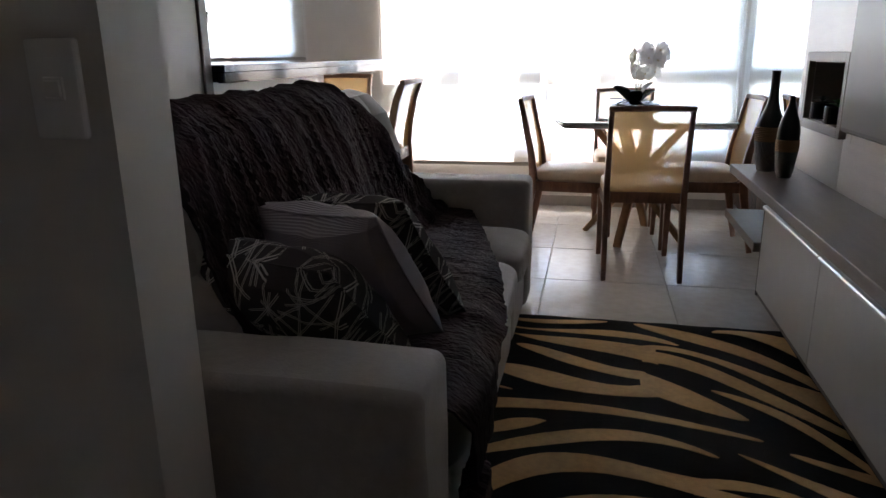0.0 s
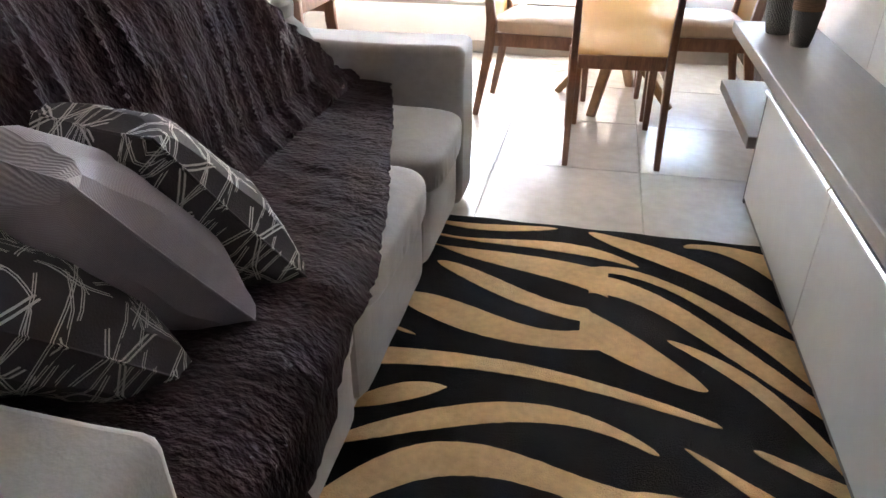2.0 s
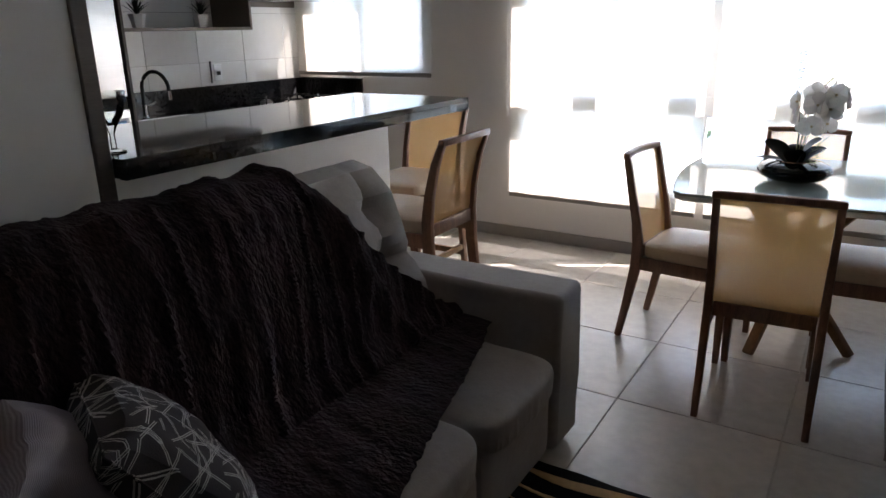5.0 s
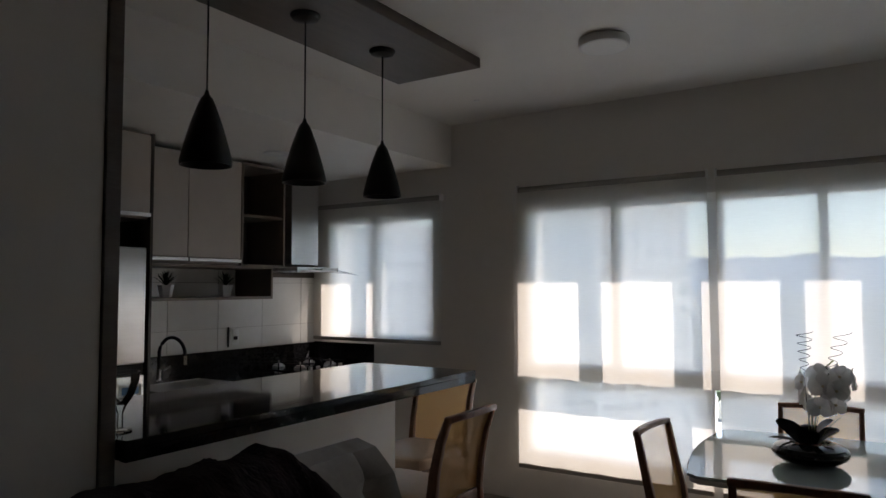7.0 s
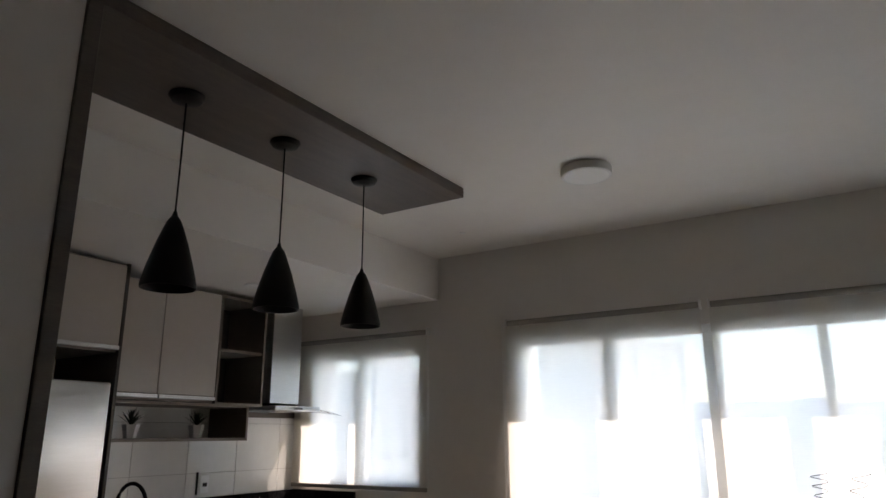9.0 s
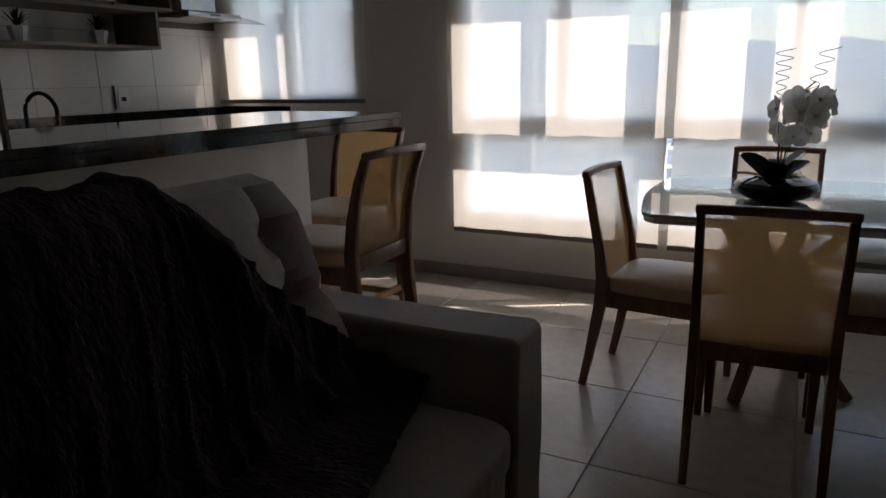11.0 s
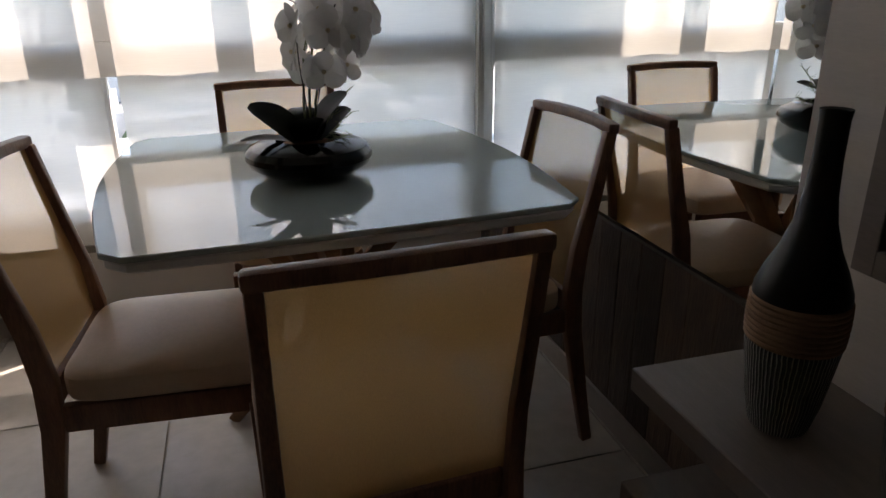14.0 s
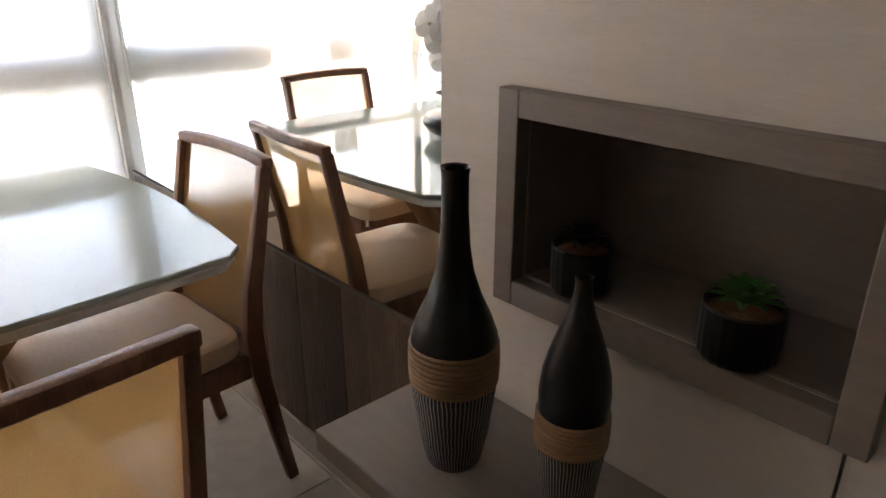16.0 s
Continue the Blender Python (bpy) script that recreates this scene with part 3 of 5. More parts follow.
wains = thing("wainscot", "dark weathered vertical planks below the mirror", "wall panel")
plank_mesh = mesh_of("plank", box(-0.006, 0.006, -0.049, 0.049, 0, 0.508, 0.0015, 1), PLANK)
y = 3.18
while y < YW - 0.06:
    piece("plank", plank_mesh, wains, (1.220 - random.uniform(0, 0.0015), y, 0.080))
    y += 0.0995

# ---- vases and niche pots ----
def vase(h, r, x, y, label, turn, lift, shoulder):
    v = thing("vase", label, "vase", pose(x, y, 0.6065, 0, 0, turn), "bottle vases")
    part("lower_body", lathe([(0, 0), (r * 0.62, 0), (r * 0.66, 0.006), (r * 0.80, h * 0.10), (r * 0.98, h * (0.27 + lift)), (r * 0.985, h * (0.285 + lift))], 36), VASELINES, v, "black clay scratched with pale upright lines")
    prof = []
    k = 8
    for i in range(k * 6 + 1):
        s = i / (k * 6)
        prof.append((r * (0.985 + 0.025 * math.sin(math.pi * s)) + 0.0022 * abs(math.sin(math.pi * s * k)), h * (0.285 + lift + 0.145 * s)))
    part("cord_band", lathe(prof, 36), ROPE, v, "tan cord wound round the belly")
    if shoulder:
        neck = [(r * 0.985, 0.43 + lift), (r * 0.99, 0.56), (r * 0.93, 0.63), (r * 0.78, 0.71), (r * 0.55, 0.80), (r * 0.36, 0.87), (r * 0.25, 0.93), (r * 0.22, 0.975), (r * 0.25, 1.0), (r * 0.17, 0.995), (r * 0.15, 0.93), (0, 0.91)]
    else:
        neck = [(r * 0.985, 0.43 + lift), (r * 0.97, 0.455 + lift), (r * 0.83, 0.52 + lift / 2), (r * 0.60, 0.60), (r * 0.42, 0.68), (r * 0.33, 0.76), (r * 0.29, 0.86), (r * 0.285, 0.97), (r * 0.31, 1.0), (r * 0.23, 0.995), (r * 0.21, 0.90), (0, 0.88)]
    part("neck", lathe([(a, b * h) for a, b in neck], 36), BLACKSATIN, v, "satin black tapering bottle neck")
    return v


vase(0.440, 0.0615, 0.982, 2.898, "tall black bottle vase banded with tan cord", 0, 0.02, False)
vase(0.342, 0.0450, 1.014, 2.716, "shorter black bottle vase banded with tan cord", 40, 0.045, True)


def niche_pot(x, y, r, h, green, label):
    p = thing("succulent_pot", label, "potted plant", pose(x, y, 0.8475), "niche succulents")
    prof = [(0, 0), (r * 0.90, 0), (r * 0.97, 0.006), (r, h * 0.5), (r, h - 0.003), (r * 0.96, h), (r * 0.93, h - 0.004), (r * 0.92, h - 0.014)]
    bm = lathe(prof, 48)
    for v in bm.verts:
        a = math.atan2(v.co.y, v.co.x)
        q = 1 + 0.012 * math.cos(a * 24)
        v.co.x, v.co.y = v.co.x * q, v.co.y * q
    part("pot", bm, BLACKSATIN, p, "ribbed glossy black pot")
    part("soil", lathe([(0, h - 0.006), (r * 0.5, h - 0.005), (r * 0.90, h - 0.012), (r * 0.9, h - 0.03)], 24), SOIL, p, "reddish bark chips")
    for ring, (count, tilt, ln) in enumerate(((10, 16, 1.0), (9, 36, 0.86), (7, 56, 0.62), (5, 74, 0.42))):
        for i in range(count):
            m = pose(0, 0, h - 0.004 + ring * 0.004, 0, 0, i * 360 / count + ring * 23) @ pose(0, 0, 0, tilt, 0, 0)
            part("leaf", moved(leaf_shape(r * ln, r * 0.30, 0.006, 0.35, 5), m), green, p)
    return p


niche_pot(1.162, 2.826, 0.044, 0.068, LEAFDARK, "small succulent in ribbed black pot in niche")
niche_pot(1.151, 2.588, 0.0475, 0.068, LEAFGREEN, "bright green succulent in ribbed black pot")

twig = thing("twig_ornament", "dark bent twig ornament on the media bench", "ornament")
part("foot", lathe([(0, 0.607), (0.05, 0.607), (0.05, 0.615), (0.012, 0.622), (0, 0.623)], 20, 1.0, 1.28), BLACKMAT, twig)
part("branch", tube([(1.0, 1.28, 0.618), (1.0, 1.33, 0.65), (1.005, 1.42, 0.645), (1.0, 1.49, 0.67), (1.0, 1.53, 0.70), (0.995, 1.545, 0.705), (1.0, 1.60, 0.735), (1.0, 1.612, 0.765)], 0.004, 6, 0.0025), BLACKMAT, twig)


# ---- dining table and chairs ----
def table():
    t = thing("dining_table", "frosted glass-topped dining table on crossed wooden legs", "table", pose(0.479, 3.967, 0, 0, 0, 3))
    pts = []
    hx, hy = 0.461, 0.518
    for a, b, bow, ax in (((-1, -1), (1, -1), 0.010, 1), ((1, -1), (1, 1), 0.055, 0), ((1, 1), (-1, 1), 0.02, 1), ((-1, 1), (-1, -1), 0.055, 0)):
        for i in range(17):
            s = 0.035 + 0.93 * i / 16
            x, y = hx * (a[0] + (b[0] - a[0]) * s), hy * (a[1] + (b[1] - a[1]) * s)
            o = bow * math.sin(math.pi * s)
            if ax:
                y += o * a[1]
            else:
                x += o * a[0]
            pts.append((x, y))
    part("glass_top", slab(pts, 0.752, 0.764, 0.003), TABLEGLASS, t, "pale green-grey painted glass")
    part("under_top", slab([(x * 0.985, y * 0.985) for x, y in pts], 0.728, 0.7515, 0.006), ALUWHITE, t, "white lacquered rim below the glass")
    for k in range(4):
        a = radians(-22 + 90 * k)
        sx, sy = math.cos(a), math.sin(a)
        part("leg", bar([(sx * 0.31, sy * 0.31, 0.0), (sx * 0.03, sy * 0.03, 0.34), (-sx * 0.30, -sy * 0.30, 0.727)], [(0.042, 0.034), (0.052, 0.042), (0.070, 0.045)], (-sy, sx, 0)), OAK, t)
    for x in (-0.05, 0.05):
        part("slat", bar([(x, 0, 0.33), (x * 1.2, 0, 0.727)], (0.035, 0.03), (1, 0, 0)), OAK, t)
    part("bearer", box(-0.32, 0.32, -0.05, 0.05, 0.700, 0.7275, 0.004), OAK, t)
    return t


table()


def chair_parts(c, seat_h, top_h, half, rise, stool):
    """Frame chair facing +y: posts with swept back, woven back panel, padded seat."""
    prof = [(-0.235, 0.0), (-0.205, seat_h * 0.35), (-0.170, seat_h * 0.8), (-0.165, seat_h + 0.02), (-0.178, seat_h + 0.13), (-0.208, seat_h + 0.26), (-0.240, top_h - 0.02)]
    wid = [(0.024, 0.030), (0.027, 0.036), (0.030, 0.046), (0.029, 0.046), (0.027, 0.040), (0.025, 0.034), (0.024, 0.030)]
    bx = half - 0.014
    for s in (-1, 1):
        part("rear_leg", bar([(s * bx, y, z) for y, z in prof], wid, (1, 0, 0)), WALNUT, c)
        part("front_leg", bar([(s * (bx - 0.004), 0.262, 0), (s * (bx - 0.006), 0.257, seat_h - 0.06)], [(0.026, 0.026), (0.040, 0.040)], (1, 0, 0)), WALNUT, c)
        part("side_rail", bar([(s * (bx - 0.004), -0.155, seat_h - 0.065), (s * (bx - 0.004), 0.238, seat_h - 0.065)], (0.022, 0.06), (1, 0, 0), 0.003), WALNUT, c)
    part("top_rail", bar([(-half, -0.243, top_h - 0.012), (-half * 0.5, -0.256, top_h - 0.008), (0, -0.260, top_h - 0.007), (half * 0.5, -0.256, top_h - 0.008), (half, -0.243, top_h - 0.012)], (0.027, 0.030), (0, 0, 1), 0.007), WALNUT, c)
    part("back_rail", bar([(-bx + 0.018, -0.166, seat_h - 0.02), (bx - 0.018, -0.166, seat_h - 0.02)], (0.055, 0.024), (0, 0, 1), 0.003), WALNUT, c)
    part("front_rail", bar([(-bx + 0.018, 0.259, seat_h - 0.065), (bx - 0.018, 0.259, seat_h - 0.065)], (0.06, 0.022), (0, 0, 1), 0.003), WALNUT, c)
    bm = bmesh.new()
    n = 10
    rows = []
    inner = [(-0.168, seat_h + 0.005)] + prof[4:6] + [(-0.244, top_h - 0.014)]
    fine = []
    for (ya, za), (yb, zb) in zip(inner, inner[1:]):
        fine += [(ya + (yb - ya) * k / 4, za + (zb - za) * k / 4) for k in range(4)]
    fine.append(inner[-1])
    for yy, zz in fine:
        rows.append([bm.verts.new(((bx - 0.012) * (2 * i / n - 1), yy - 0.016 * (1 - (2 * i / n - 1) ** 2) * (zz - seat_h) / (top_h - seat_h), zz)) for i in range(n + 1)])
    for a, b in zip(rows, rows[1:]):
        for i in range(n):
            bm.faces.new((a[i], a[i + 1], b[i + 1], b[i]))
    part("back_panel", bm, CANE, c, "see-through straw-coloured woven mesh")
    part("seat", cushion(-half + 0.006, half - 0.006, -0.150, 0.288, seat_h - 0.040, seat_h + 0.030, 7, 12, 0.002, 0.012), SEATCLOTH, c, "padded cream seat")
    if stool:
        for s in (-1, 1):
            part("side_stretcher", bar([(s * (bx - 0.002), -0.21, 0.24), (s * (bx - 0.002), 0.258, 0.24)], (0.022, 0.03), (1, 0, 0), 0.003), OAK, c)
        part("footrest", bar([(-bx, 0.259, 0.19), (bx, 0.259, 0.19)], (0.032, 0.022), (0, 0, 1), 0.003), OAK, c)
        part("rear_stretcher", bar([(-bx, -0.218, 0.20), (bx, -0.218, 0.20)], (0.032, 0.022), (0, 0, 1), 0.003), OAK, c)


CHAIR = "walnut mesh-back dining chair with cream seat"
chair = thing("dining_chair", CHAIR + " before the table", "chair", pose(0.468, 3.262, 0, 0, 0, 3), "dining chairs")
chair_parts(chair, 0.445, 0.881, 0.203, 0, False)
tagged(copy_thing(chair, pose(0.055, 3.757, 0, 0, 0, -94.6)), CHAIR + " facing the mirror wall")
tagged(copy_thing(chair, pose(0.880, 3.855, 0, 0, 0, 93.2)), CHAIR + " beside the mirror wall")
tagged(copy_thing(chair, pose(0.425, 4.500, 0, 0, 0, 180.5)), CHAIR + " before the blinds")
stool = thing("bar_stool", "high walnut bar stool with mesh back at the bar front", "bar stool", pose(-0.935, 2.99, 0, 0, 0, 90), "bar stools")
chair_parts(stool, 0.655, 1.015, 0.190, 0, True)
tagged(copy_thing(stool, pose(-1.360, 3.605, 0, 0, 0, 180)), "high walnut bar stool with mesh back at the bar end")


# ---- orchid ----
def orchid(x, y):
    o = thing("orchid_arrangement", "white orchid with curled wires in a low black bowl", "potted plant", pose(x, y, 0.7645))
    part("bowl", lathe([(0, 0), (0.060, 0), (0.084, 0.004), (0.118, 0.015), (0.140, 0.030), (0.150, 0.046), (0.149, 0.058), (0.138, 0.072), (0.112, 0.084), (0.082, 0.090), (0.077, 0.088), (0.075, 0.076), (0, 0.072)], 48), BLACKGLOSS, o, "glossy black flattened bowl")
    part("moss", lathe([(0, 0.085), (0.04, 0.083), (0.073, 0.072)], 20), SOIL, o)
    for az, ln, wd, curl, tilt, face in ((176, 0.150, 0.078, 0.022, 38, -38), (332, 0.150, 0.108, 0.020, 52, 30), (268, 0.105, 0.085, 0.012, 44, 4), (20, 0.125, 0.080, 0.020, 34, 14), (196, 0.150, 0.046, 0.012, 9, -8), (95, 0.11, 0.080, 0.03, 38, 0)):
        part("leaf", moved(leaf_shape(ln, wd, curl, 0.16, 12, 0.55), pose(0, 0, 0.075, 0, 0, az - 90) @ pose(0, 0.012, 0, tilt, 0, 0) @ pose(0, 0, 0, 0, face, 0)), LEAFDARK, o)
    rnd = random.Random(5)
    stems = [[(0.005, 0.0, 0.07), (0.012, 0.004, 0.20), (0.030, 0.004, 0.32), (0.058, 0.0, 0.40), (0.10, -0.005, 0.44)],
             [(-0.004, 0.008, 0.07), (-0.002, 0.012, 0.18), (0.006, 0.012, 0.28), (0.03, 0.012, 0.36), (0.05, 0.02, 0.41)],
             [(0.015, -0.008, 0.07), (0.022, -0.01, 0.17), (0.040, -0.012, 0.27), (0.065, -0.02, 0.33)]]
    for s in stems:
        part("stem", tube(s, 0.003, 6), FERN, o, "thin green stem")

    def blossom(p, az, el, size):
        petals = []
        for k, (ang, ln, wd) in enumerate(((0, 1.0, 1.45), (180, 1.0, 1.45), (90, 0.95, 0.95), (215, 0.9, 0.9), (325, 0.9, 0.9))):
            bm = bmesh.new()
            rim = []
            c = bm.verts.new((0, 0, 0.002))
            for i in range(12):
                a = 2 * math.pi * i / 12
                px, py = size * ln * (0.52 + 0.52 * math.cos(a)), size * wd * 0.52 * math.sin(a)
                rim.append(bm.verts.new((px, py, 0.006 + size * 0.28 * (px / size) ** 2 - 0.25 * abs(py) * 0.6)))
            for i in range(12):
                bm.faces.new((c, rim[i], rim[(i + 1) % 12]))
            petals.append(moved(bm, pose(0, 0, 0.001 * k, 0, 0, ang)))
        f = part("blossom", moved(joined(*petals), pose(*p, 90 - el, 0, az)), PETAL, o, "white orchid blossom")
        part("lip", moved(lathe([(0, 0.016), (0.004, 0.014), (0.006, 0.004), (0.003, 0)], 8), pose(*p, 90 - el, 0, az)), LIP, f)

    spots = []
    while len(spots) < 15:
        q = Vector((rnd.uniform(-1, 1), rnd.uniform(-1, 1), rnd.uniform(-1, 1)))
        c = Vector((0.062 + 0.092 * q.x + 0.02 * q.z, 0.062 * q.y, 0.322 + 0.098 * q.z))
        if q.length < 1 and all((c - e).length > 0.052 for e in spots):
            spots.append(c)
    for p in spots:
        blossom(p, math.degrees(math.atan2(p.y - 0.03, p.x - 0.066)) + 90 + rnd.uniform(-25, 25), rnd.uniform(-15, 20), rnd.uniform(0.048, 0.056))
    for sx, base, tilt, turns in ((-1, (-0.012, -0.02, 0.385), 0.03, 5), (1, (0.080, -0.02, 0.385), 0.34, 4)):
        pts = []
        for i in range(turns * 14 + 1):
            s = i / (turns * 14)
            a = s * turns * 2 * math.pi
            r = 0.026 + 0.006 * s
            pts.append((base[0] + tilt * 0.17 * s + r * math.cos(a) * s ** 0.3, base[1] + r * math.sin(a) * s ** 0.3, base[2] + 0.172 * s))
        part("curled_wire", tube([(0.01, 0, 0.08), (base[0] * 0.6, 0, 0.26)] + pts, 0.0015, 5), BLACKMAT, o, "thin spiral wire")
    for k in range(4):
        az = radians(-30 + 25 * k)
        tip = Vector((0.09 * math.cos(az) + 0.02, 0.09 * math.sin(az), 0.10 + 0.045 * (k % 3)))
        twigs = [tube([(0.02, 0, 0.07), tuple(tip * 0.6 + Vector((0, 0, 0.03))), tuple(tip)], 0.0012, 4)]
        for i in range(14):
            q = Vector((0.02, 0, 0.07)).lerp(tip, 0.35 + 0.65 * i / 13)
            d = Vector((rnd.uniform(-1, 1), rnd.uniform(-1, 1), rnd.uniform(-0.2, 1))).normalized() * 0.022
            twigs.append(tube([tuple(q), tuple(q + d)], 0.0011, 4, 0.0004))
        part("fern_sprig", joined(*twigs), FERN, o, "feathery yellow-green sprig")
    return o


orchid(0.447, 3.885)

# ---- sofa ----
sofa = thing("sofa", "grey suede three-seat sofa with tufted back cushions", "sofa")
part("base", box(-0.985, -0.085, 0.56, 2.66, 0.03, 0.24, 0.02, 3), SUEDE, sofa)
part("back_frame", cushion(-1.005, -0.80, 0.56, 2.66, 0.05, 0.86, 10, 14, 0.003), SUEDE, sofa)
for y0, y1 in ((0.525, 0.742), (2.475, 2.685)):
    part("armrest", soft_box(-0.985, -0.050, y0, y1, 0.03, 0.600), SUEDE, sofa, "square padded suede armrest")


def seat_block(y0, y1):
    part("seat_front", cushion(-0.60, -0.060, y0 + 0.003, y1 - 0.003, 0.045, 0.34, 14, 14, 0.003), SUEDE, sofa)
    part("seat_cushion", cushion(-0.66, -0.030, y0 + 0.002, y1 - 0.002, 0.27, 0.405, 6, 44, 0.005, 0.030, 0.0035), SUEDE, sofa, "puffed suede seat cushion with gathered seam")


for a, b in ((0.744, 1.362), (1.362, 1.98), (1.98, 2.473)):
    seat_block(a, b)


def back_cushion(y0, y1):
    """A leaning tufted cushion: rolls divided by a deep crease, with button dimples."""
    prof = [(-0.52, 0.40), (-0.505, 0.50), (-0.53, 0.60), (-0.565, 0.66), (-0.575, 0.68), (-0.585, 0.70), (-0.62, 0.80), (-0.665, 0.90), (-0.74, 0.975), (-0.82, 0.995), (-0.90, 0.97), (-0.94, 0.88), (-0.94, 0.55)]
    bm = bmesh.new()
    n = 26
    rows = []
    for k in range(len(prof) * 3 - 2):
        i, f = divmod(k, 3)
        a, b = Vector(prof[i]), Vector(prof[min(i + 1, len(prof) - 1)])
        p = a.lerp(b, f / 3)
        row = []
        for j in range(n + 1):
            s = j / n
            e = min(s, 1 - s)
            inset = 0.05 * max(0, 1 - e / 0.09) ** 2
            dim = 0.0
            for bz in (0.69, 0.86):
                for by in (0.27, 0.73):
                    dim += 0.056 * math.exp(-(((s - by) / 0.09) ** 2 + ((p.y - bz) / 0.05) ** 2))
            crease = 0.020 * math.exp(-((p.y - 0.69) / 0.018) ** 2) + 0.008 * math.exp(-(((s - 0.27) / 0.025) ** 2)) + 0.008 * math.exp(-(((s - 0.73) / 0.025) ** 2))
            w = 0.008 * noise.noise(Vector((p.x * 6, s * 5 + y0 * 3, p.y * 6)))
            front = 1.0 if p.x > -0.80 else 0.3
            row.append(bm.verts.new((p.x - (inset + dim + crease) * front + w, y0 + (y1 - y0) * s, p.y - inset * 0.9 * (p.y > 0.6) - dim * 0.3 - (crease * 0.3 if p.y > 0.9 else 0))))
        rows.append(row)
    for a, b in zip(rows, rows[1:]):
        for j in range(n):
            bm.faces.new((a[j], a[j + 1], b[j + 1], b[j]))
    for j in (0, n):
        bm.faces.new([r[j] for r in rows])
    bm.faces.new(rows[0])
    bm.faces.new(rows[-1])
    part("back_cushion", grown(bm), SUEDE, sofa, "tufted suede back cushion")


for a, b in ((0.750, 1.325), (1.328, 1.900), (1.903, 2.470)):
    back_cushion(a, b)


def throw():
    """A plush blanket over back and seat that slides off the front edge."""
    prof = [(-0.955, 0.80), (-0.93, 0.96), (-0.86, 1.015), (-0.76, 1.005), (-0.67, 0.945), (-0.60, 0.82), (-0.535, 0.66), (-0.49, 0.53), (-0.42, 0.462), (-0.30, 0.453), (-0.16, 0.455), (-0.07, 0.445), (-0.018, 0.405), (-0.012, 0.30), (-0.012, 0.18), (-0.008, 0.03)]
    cum = [0.0]
    for a, b in zip(prof, prof[1:]):
        cum.append(cum[-1] + (Vector(b) - Vector(a)).length)

    def at(s):
        for i in range(len(prof) - 1):
            if s <= cum[i + 1]:
                f = (s - cum[i]) / (cum[i + 1] - cum[i])
                return Vector(prof[i]).lerp(Vector(prof[i + 1]), f)
        return Vector(prof[-1])

    seat_s = cum[8]

    def far(s):
        q = min(1, s / seat_s)
        return 2.00 + 0.52 * q ** 2.4

    def end(y):
        k = max(0.0, min(1.0, (2.52 - y) / 1.15))
        e = cum[9] - 0.02 + (cum[12] - cum[9] + 0.02) * k ** 0.85
        if y < 1.25:
            f = min(1, (1.25 - y) / 0.48)
            e += (cum[15] - cum[12]) * 0.92 * f * f * (3 - 2 * f)
        return min(e, cum[15])

    bm = bmesh.new()
    n, m = 110, 120
    rows = []
    for i in range(n + 1):
        row = []
        for j in range(m + 1):
            u, v = i / n, j / m
            s = u * cum[-1]
            for _ in range(3):
                y = 0.755 + v * (far(s) - 0.755)
                s = u * end(y)
            p = at(s)
            q, q2 = at(max(0, s - 0.02)), at(min(cum[-1], s + 0.02))
            d = (q2 - q).normalized()
            out = Vector((-d.y, d.x)) * (-1)
            if out.x < 0 and out.y < 0:
                out = -out
            if out.y < -0.3:
                out = -out
            fold = (0.034 if s < seat_s else 0.020) * noise.noise(Vector((y * 8 + s * 2.4, s * 0.9, 3.0))) + 0.010 * noise.noise(Vector((y * 22 + s * 5, s * 4, 7.0)))
            fur = 0.004 * noise.noise(Vector((y * 60, s * 45, 1.0)))
            crease = max(0.0, 1 - abs(3.2 * noise.noise(Vector((y * 13 + s * 3.4, s * 1.5, 5.0))))) ** 2
            ridge = (0.015 * min(1.0, s / 0.55) if s < seat_s else 0.004) * crease + 0.020 * max(0.0, math.sin((y - s * 0.25) * 30)) * math.exp(-((y - 2.05 - s * 0.2) / 0.16) ** 2) * (s < seat_s)
            o = 0.014 + fold * (0.7 if s < seat_s else 0.45) + fur + ridge
            o = max(o, 0.007)
            edge = 0.010 * noise.noise(Vector((y * 45, s * 45, 9.0)))
            row.append(bm.verts.new((p.x + out.x * o + (edge if i == n else 0), y + (edge if j in (0, m) else 0), max(0.012, p.y + out.y * o))))
        rows.append(row)
    for i in range(n):
        for j in range(m):
            bm.faces.new((rows[i][j], rows[i + 1][j], rows[i + 1][j + 1], rows[i][j + 1]))
    grown(bm)
    bmesh.ops.solidify(bm, geom=bm.faces[:], thickness=-0.006)
    return solo("throw_blanket", bm, FUR, "dark plum-grey plush throw draped over the sofa", "blanket")


throw()


def pillow(name, w, h, thick, seed, mat, m, label):
    p = thing(name, label, "cushion", m, "sofa cushions")
    part("cover", pillow_shape(w, h, thick, seed), mat, p)
    pts = []
    for i in range(81):
        a = i / 80 * 4
        k, f = int(min(a, 3.999)), a - int(min(a, 3.999))
        cs = ((-1, -1), (1, -1), (1, 1), (-1, 1), (-1, -1))
        u, v = cs[k][0] + (cs[k + 1][0] - cs[k][0]) * f, cs[k][1] + (cs[k + 1][1] - cs[k][1]) * f
        pts.append((u * w / 2 * (1 - 0.07 * (1 - v * v) * abs(u) ** 3), v * h / 2 * (1 - 0.07 * (1 - u * u) * abs(v) ** 3), 0))
    part("seam", tube(pts, 0.0028, 5), mat, p)
    return p


